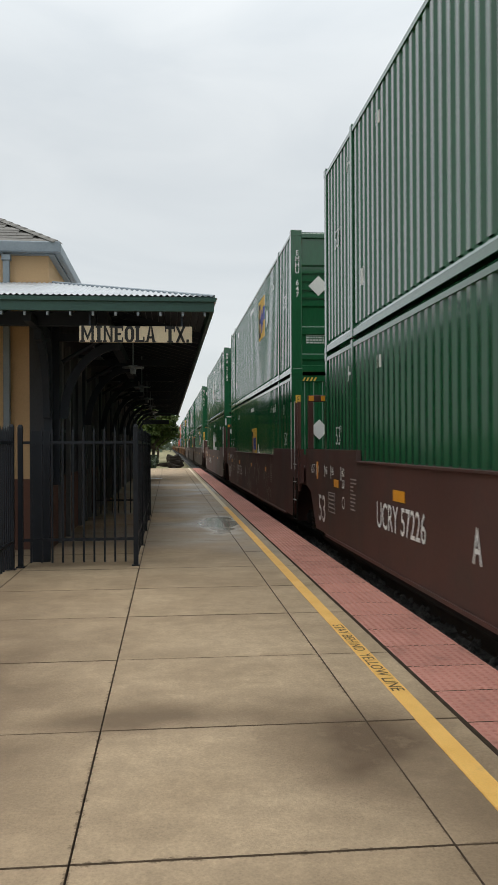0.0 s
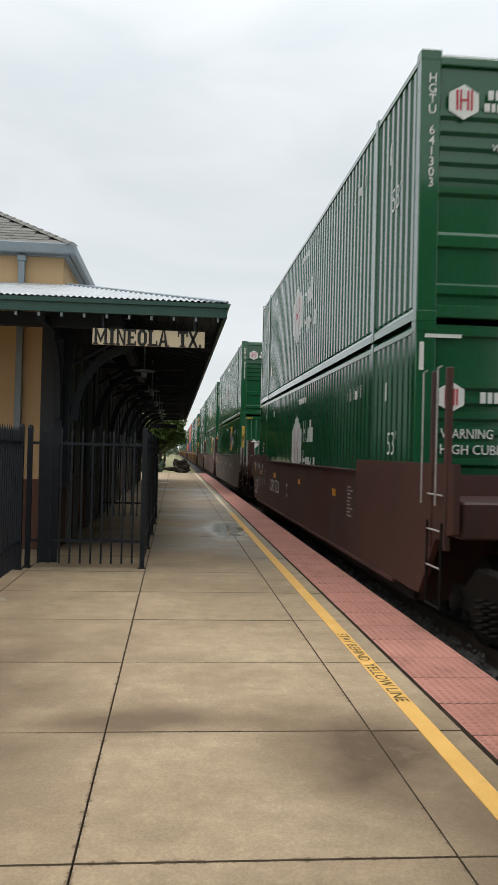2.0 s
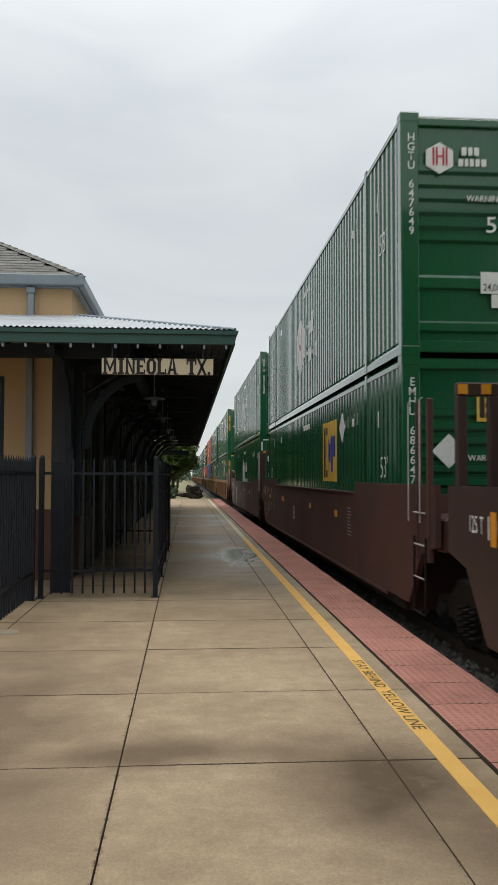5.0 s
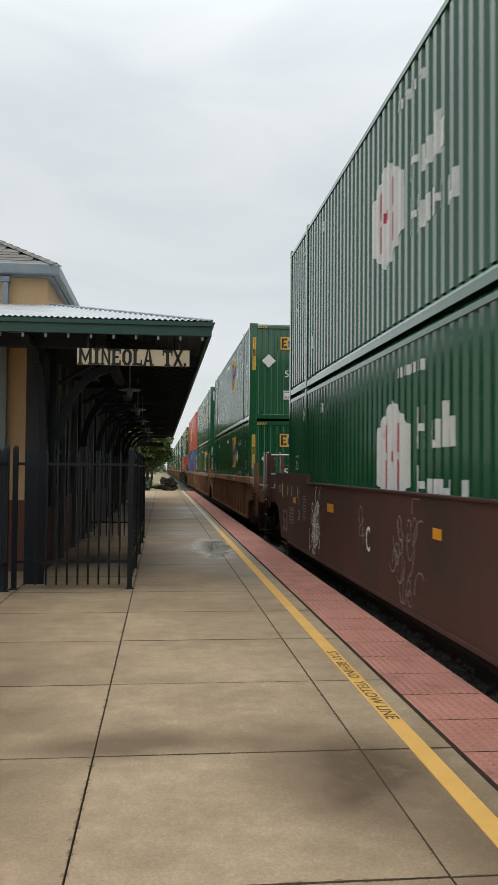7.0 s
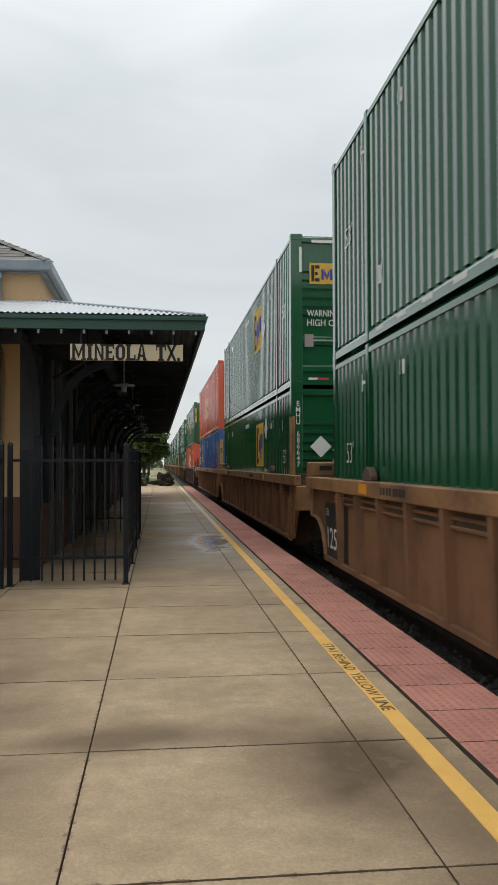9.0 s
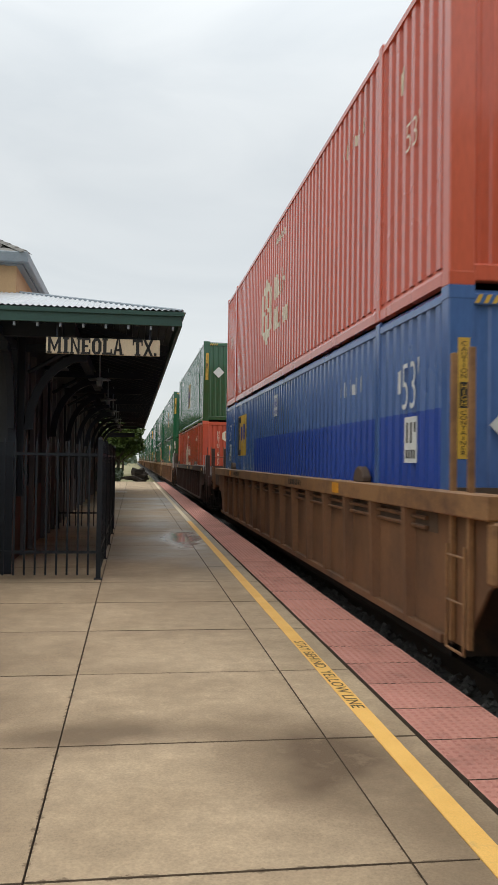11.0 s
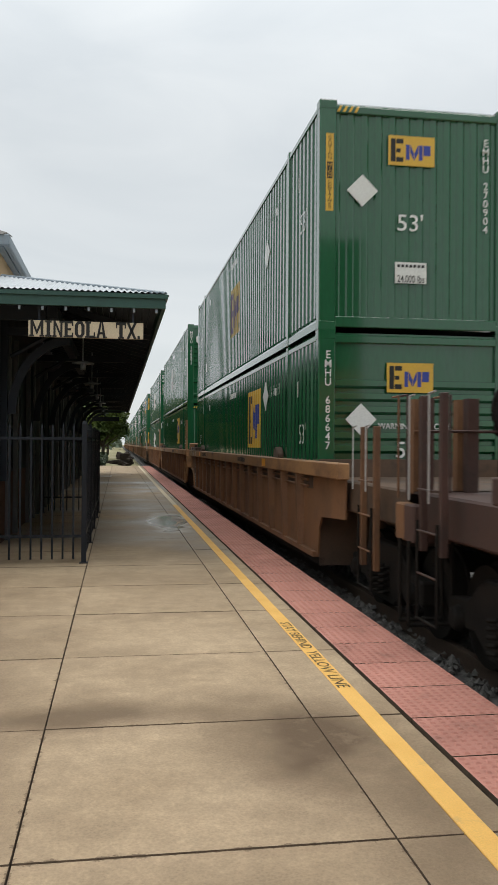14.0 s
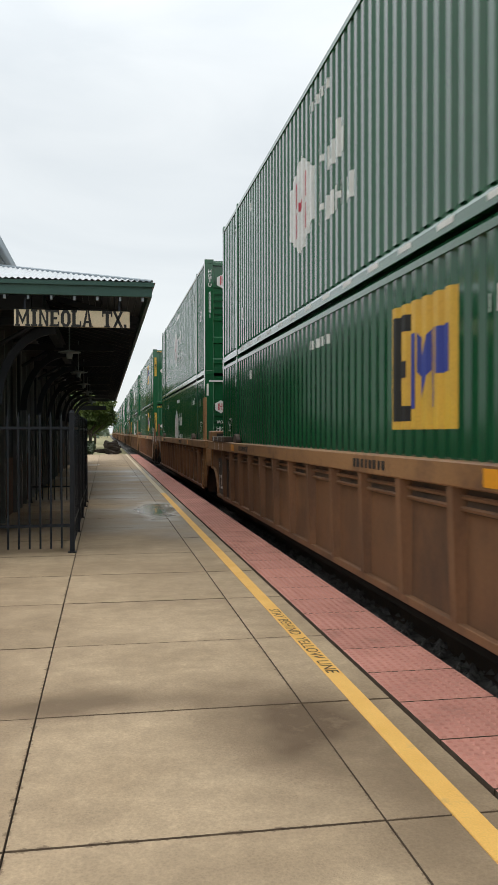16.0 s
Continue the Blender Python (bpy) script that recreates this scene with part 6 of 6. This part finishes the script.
CAR_LABEL = {"plainside": "dark maroon smooth-sided well car with pale spray paint", "flapped": "dark maroon smooth-sided well car with guide flaps", "smooth": "dark maroon smooth-sided double-stack well car", "ribbed": "weathered tan ribbed double-stack well car", "rusty": "rusty tan ribbed double-stack well car with a worn chord", "dark": "sooty dark brown single well car"}
MOVING = []


def build_train():
    made, cars = {}, {}
    for k, (f, (hi, lo)) in enumerate(zip(FRONTS, STACKS)):
        for kind, z in ((hi, HIGH), (lo, LOW)):
            m = pose(TRACK, f, z)
            if kind in made:
                ob = copy_thing(made[kind], m)
            else:
                ob = made[kind] = container(*kind)
                ob.matrix_basis = m
                if kind is E7:
                    # a lower make: every part squeezed in height
                    for ch in ob.children:
                        ch.matrix_basis = Matrix.Diagonal((1, 1, 0.972, 1)) @ ch.matrix_basis
                if kind is BL:
                    decal(rects((0.2, 10.9, 0.2, 1.92)), 0.2, 10.9, M["paleblue"], "repainted_patch", ob, "deep blue repainted patch").location.x = 0.002
                    boxp = boxpart("notice_plate", (-SHEET - 0.008, 8.08, 2.26, -SHEET - 0.003, 8.45, 2.64), M["white"], ob, "white notice plate")
                    for low, h in ((2.30, 0.07), (2.42, 0.16)):
                        for q in (8.13, 8.24, 8.35):
                            boxpart("print_bar", (-SHEET - 0.010, q, low, -SHEET - 0.0085, q + 0.06, low + h), M["decalblue"], boxp)
            MOVING.append((ob, f, z))
        first, last = k in FIRST, k in LAST
        lead = 3.82 if first else 1.78
        tail = 3.82 if last else 1.74
        key = (MAKEUP[k], first, last)
        m = pose(TRACK, f, CZ)
        if key in cars:
            n = len(cars[key].children)
            ob = copy_thing(cars[key], m)
            WHEELS.extend([c for c in ob.children if c.name.startswith("wheelset")])
        else:
            ob = cars[key] = well_car(MAKEUP[k], lead, tail, first, last, CAR_LABEL[MAKEUP[k]], "ABC"[k % 3])
            ob.matrix_basis = m
        MOVING.append((ob, f, CZ))
    scrawl(next(o for o, f, z in MOVING if z == CZ and f == FRONTS[1]), [(3.5, 0.9, 0.6, 1.3, 16), (6.0, 1.0, 0.6, 1.3, 22), (8.2, 0.8, 0.55, 1.3, 18), (12.0, 1.0, 0.6, 1.3, 22)], 11, 1.5)
    sprayed = next(o for o, f, z in MOVING if z == CZ and f == FRONTS[5])
    scrawl(sprayed, [(7.9, 0.40, 0.75, 1.4, 16), (9.6, 0.3, 0.98, 1.3, 4), (7.8, 0.3, 0.5, 0.65, 4)], 5, 1.2)
    scrawl(sprayed, [(12.9, 0.36, 0.66, 1.25, 40)], 6, 2.0, "white")


# ---- beyond the platform ----
def tree(name, x, y, z, h, r, seed, label, clumps=2300):
    rng = random.Random(seed)
    t = group_of(name, x, y, z)
    tagged(t, label, "tree", "trees past the platform")
    bm = B()
    rod(bm, (0, 0, 0), (0.1, 0, h * 0.35), 0.2, 9, 0.14)
    tips = []
    for k in range(8):
        a = k * 0.8 + rng.random()
        p = Vector((0.1, 0, h * rng.uniform(0.22, 0.36)))
        q = p + Vector((math.cos(a) * r * 0.5, math.sin(a) * r * 0.5, h * rng.uniform(0.15, 0.4)))
        rod(bm, p, q, 0.09, 6, 0.03)
        tips.append(q)
    part("trunk", bm, M["bark"], t)
    bm = B()
    lobes = [(Vector((rng.uniform(-.6, .6) * r, rng.uniform(-.6, .6) * r, h * rng.uniform(0.40, 0.86))), r * rng.uniform(0.3, 0.52)) for _ in range(16)]
    for k in range(clumps):
        c, s = lobes[k % 16]
        d = Vector((rng.gauss(0, 1), rng.gauss(0, 1), rng.gauss(0, 0.8))).normalized() * s * rng.uniform(0.55, 1.08)
        p = c + d
        for j in range(5):
            o = p + Vector((rng.gauss(0, .12), rng.gauss(0, .12), rng.gauss(0, .1)))
            u = Vector((rng.gauss(0, 1), rng.gauss(0, 1), rng.gauss(0, .6))).normalized() * rng.uniform(0.14, 0.26)
            w = u.cross(Vector((rng.gauss(0, 1), rng.gauss(0, 1), rng.gauss(0, 1)))).normalized() * rng.uniform(0.08, 0.15)
            bm.faces.new([bm.verts.new(v) for v in (o - u, o + w, o + u, o - w)])
    me = bpy.data.meshes.new("crown")
    bm.to_mesh(me)
    bm.free()
    me.materials.append(M["leaf"])
    crown = new("crown", me)
    crown.parent = t


def build_beyond():
    spots = [(-4.6, 80, 5.9, 3.2), (-1.6, 86, 5.7, 3.0), (-3.0, 93, 6.2, 3.4), (-8.6, 80, 6.4, 3.6), (-5.4, 104, 7.4, 3.9), (-12.0, 90, 7.5, 4.0), (-1.6, 128, 7.2, 3.2), (-6.5, 142, 8.5, 4.2), (-16, 100, 9, 4.5)]
    for k, (x, y, h, r) in enumerate(spots):
        tree("tree", x, y, -0.1, h, r, k + 20, "broad dark green tree beyond the platform end")
    # raised ground past the platform
    bm = B()
    prism(bm, [(-60, -0.7), (-60, -0.12), (-6, -0.10), (1.35, -0.10), (2.15, -0.55), (2.15, -0.7)], "y", 61.02, 420)
    tagged(part("verge", bm, M["ground"]), "pale dry grass verge past the platform end", "verge", kind="structure")
    # low dark hedge
    random.seed(5)
    bm = B()
    for k in range(4200):
        p = Vector((random.uniform(-2.6, -1.05), random.uniform(63, 86), random.uniform(-0.1, 0.75) * random.uniform(0.6, 1)))
        u = Vector((random.gauss(0, 1), random.gauss(0, 1), random.gauss(0, .6))).normalized() * 0.15
        w = u.cross(Vector((random.gauss(0, 1), random.gauss(0, 1), random.gauss(0, 1)))).normalized() * 0.08
        bm.faces.new([bm.verts.new(v) for v in (p - u, p + w, p + u, p - w)])
    tagged(part("hedge", bm, M["hedge"]), "low dark hedge beyond the platform end", "hedge", kind="stuff")
    # pile of old sleepers
    bm = B()
    box(bm, -0.52, -0.12, 0, 0.52, 0.12, 0.17)
    me = mesh_of("old_sleeper", bm, M["tie"], 0.01)
    random.seed(9)
    for k in range(34):
        o = new("old_sleeper", me)
        lay = k % 6 if k < 30 else k % 2
        o.location = (0.62 - 0.05 * lay + random.uniform(-.22, .22) - (0.8 if k >= 30 else 0), 64.2 + (k // 6) * 1.1 + lay * 0.12 + random.uniform(-.25, .25), -0.10 + lay * 0.15)
        o.rotation_euler = (0, random.uniform(-.30, .30), random.uniform(-1.1, 1.1))
        tagged(o, "discarded dark timber sleeper in a loose pile", "sleeper", "sleeper pile")
    # gravel service strip
    tagged(boxpart("gravel_strip", (2.16, 61.2, -0.64, 2.24, 400, -0.50), M["gravel"]), "grey gravel strip beside the track", "gravel", kind="structure")
    # far woods
    random.seed(15)
    bm = B()
    for k in range(7000):
        a = random.uniform(-70, 40)
        y = random.uniform(230, 420)
        x = random.uniform(-70, 60)
        if 1.0 < x < 7.0:
            continue
        z = random.uniform(-0.6, 7.5) * random.uniform(0.5, 1.0)
        p = Vector((x, y, z))
        u = Vector((random.gauss(0, 1), random.gauss(0, 1), random.gauss(0, .6))).normalized() * random.uniform(0.5, 1.1)
        w = u.cross(Vector((random.gauss(0, 1), random.gauss(0, 1), random.gauss(0, 1)))).normalized() * random.uniform(0.4, 0.8)
        bm.faces.new([bm.verts.new(v) for v in (p - u, p + w, p + u, p - w)])
    tagged(part("far_woods", bm, M["haze"]), "hazy woods in the distance", "woods", kind="stuff")


def build_unseen_belt():
    """Dense unseen trees added on the town side and behind, to darken reflections."""
    rng = random.Random(31)
    bm = B()
    for k in range(9000):
        a = rng.uniform(math.radians(150), math.radians(285))
        d = rng.uniform(34, 46)
        z = -0.6 + (8.0 if a < 3.75 else 3.2) * rng.random() * (0.72 + 0.28 * math.sin(a * 23) * math.cos(a * 9))
        p = Vector((-2 + d * math.cos(a), d * math.sin(a) + 4, z))
        u = Vector((rng.gauss(0, 1), rng.gauss(0, 1), rng.gauss(0, .7))).normalized() * rng.uniform(0.5, 1.0)
        w = u.cross(Vector((rng.gauss(0, 1), rng.gauss(0, 1), rng.gauss(0, 1)))).normalized() * rng.uniform(0.4, 0.8)
        bm.faces.new([bm.verts.new(v) for v in (p - u, p + w, p + u, p - w)])
    tagged(part("tree_belt", bm, M["woods"]), "unseen dense dark trees added to darken reflections", "woods", kind="stuff")


def shop(x0, x1, y0, y1, h, label, tiled):
    """A low building across the tracks: walls, cornice, openings with frames, and a flat or tiled roof."""
    b = group_of("shop_building", x0, y0, -0.62)
    tagged(b, label, "building", "buildings across the tracks")
    w, d = x1 - x0, y1 - y0
    n = max(3, int(w / 2.6))
    holes = [(w * (k + 0.30) / n, w * (k + 0.66) / n, 0.03 if k % 3 == 1 else 0.9, 2.25) for k in range(n)]
    wall_with_holes("wall", "x", 0.0, 0.3, 0.0, w, 0.0, h, holes, M["plaster"], b)
    boxpart("wall", (0, 0.302, 0, 0.3, d, h), M["plaster"], b)
    boxpart("wall", (w - 0.3, 0.302, 0, w, d, h), M["plaster"], b)
    boxpart("wall", (0.302, d - 0.3, 0, w - 0.302, d, h), M["plaster"], b)
    for a, c, s, t in holes:
        window_in(b, "x", 0.08, a, c, s, t, "window" if s > 0.5 else "door")
    boxpart("roof", (-0.05, -0.05, h + 0.002, w + 0.05, d + 0.05, h + 0.12), M["gravel"], b)
    boxpart("cornice", (-0.25, -0.28, h - 0.20, w + 0.25, -0.002, h), M["wallshade_trim"], b, "dark projecting cornice", 0.02)
    if tiled:
        bm = B()
        v = [bm.verts.new(q) for q in ((-0.3, -0.9, h - 0.25), (w + 0.3, -0.9, h - 0.25), (w + 0.3, d / 2, h + 1.15), (-0.3, d / 2, h + 1.15), (-0.3, -0.9, h - 0.33), (w + 0.3, -0.9, h - 0.33), (w + 0.3, d / 2, h + 1.07), (-0.3, d / 2, h + 1.07))]
        for f in ((0, 1, 2, 3), (7, 6, 5, 4), (0, 4, 5, 1), (1, 5, 6, 2), (2, 6, 7, 3), (3, 7, 4, 0)):
            bm.faces.new([v[i] for i in f])
        part("tiled_roof", bm, M["redtile"], b, "red clay tile slope")
    else:
        bm = B()
        v = [bm.verts.new(q) for q in ((w * 0.5, -1.2, 2.45), (w, -1.2, 2.45), (w, -0.285, 3.0), (w * 0.5, -0.285, 3.0), (w * 0.5, -1.2, 2.40), (w, -1.2, 2.40), (w, -0.285, 2.94), (w * 0.5, -0.285, 2.94))]
        for f in ((0, 1, 2, 3), (7, 6, 5, 4), (0, 4, 5, 1), (1, 5, 6, 2), (2, 6, 7, 3), (3, 7, 4, 0)):
            bm.faces.new([v[i] for i in f])
        part("awning", bm, M["redtile"], b, "faded red sloping awning")
        # thin pole standing on the roof
        bm = B()
        rod(bm, (w * 0.62, 2, h + 0.1), (w * 0.62, 2, h + 2.2), 0.05, 6)
        part("vent_pipe", bm, M["gutter"], b)


def parked_car(x, y):
    c = group_of("parked_car", x, y, -0.62)
    tagged(c, "white saloon car parked by the shops", "car")
    bm = B()
    prism(bm, [(-2.2, 0.30), (2.2, 0.30), (2.25, 0.62), (2.1, 0.80), (1.2, 0.90), (-1.5, 0.92), (-2.15, 0.86), (-2.25, 0.60)], "y", -0.86, 0.86)
    part("body", bm, M["white"], c, "", 0.03)
    bm = B()
    prism(bm, [(-1.6, 0.93), (1.15, 0.91), (0.45, 1.40), (-0.95, 1.42)], "y", -0.74, 0.74)
    part("cabin", bm, M["glass"], c, "dark glazed cabin", 0.02)
    boxpart("roof_panel", (-0.95, -0.70, 1.425, 0.42, 0.70, 1.46), M["white"], c, "", 0.01)
    for wx in (-1.35, 1.35):
        for wy in (-0.82, 0.82):
            bm = B()
            rod(bm, (wx, wy - 0.10, 0.32), (wx, wy + 0.10, 0.32), 0.32, 18)
            part("wheel", bm, M["black"], c)


TRACK = 2.43 + 2.59 / 2
build_ground()
build_unseen_belt()
shop(22.5, 31.0, 70.0, 80.0, 3.6, "low white plaster shop with a dark cornice and red awning", False)
shop(31.6, 47.0, 72.0, 84.0, 3.0, "low beige building with a red tiled roof", True)
parked_car(25.5, 66.0)
parked_car(33.0, 66.5)
build_station()
build_fences()
build_train()
build_beyond()
build_platform()


def motions():
    times = [0.5 * k for k in range(33)]
    for ob, f, z in MOVING:
        walk(ob, [(t, pose(TRACK, f - gone(t), z)) for t in times])
    # wheels roll; every frame, so that no step turns a quarter
    ticks = [k / FPS for k in range(int(16 * FPS) + 1)]
    for ws in WHEELS:
        y = ws.parent.matrix_basis.translation.y + ws.location.y
        if y < 60:
            at = tuple(ws.location)
            walk(ws, [(t, pose(*at, math.degrees(gone(t) / 0.42) % 360)) for t in ticks])


motions()
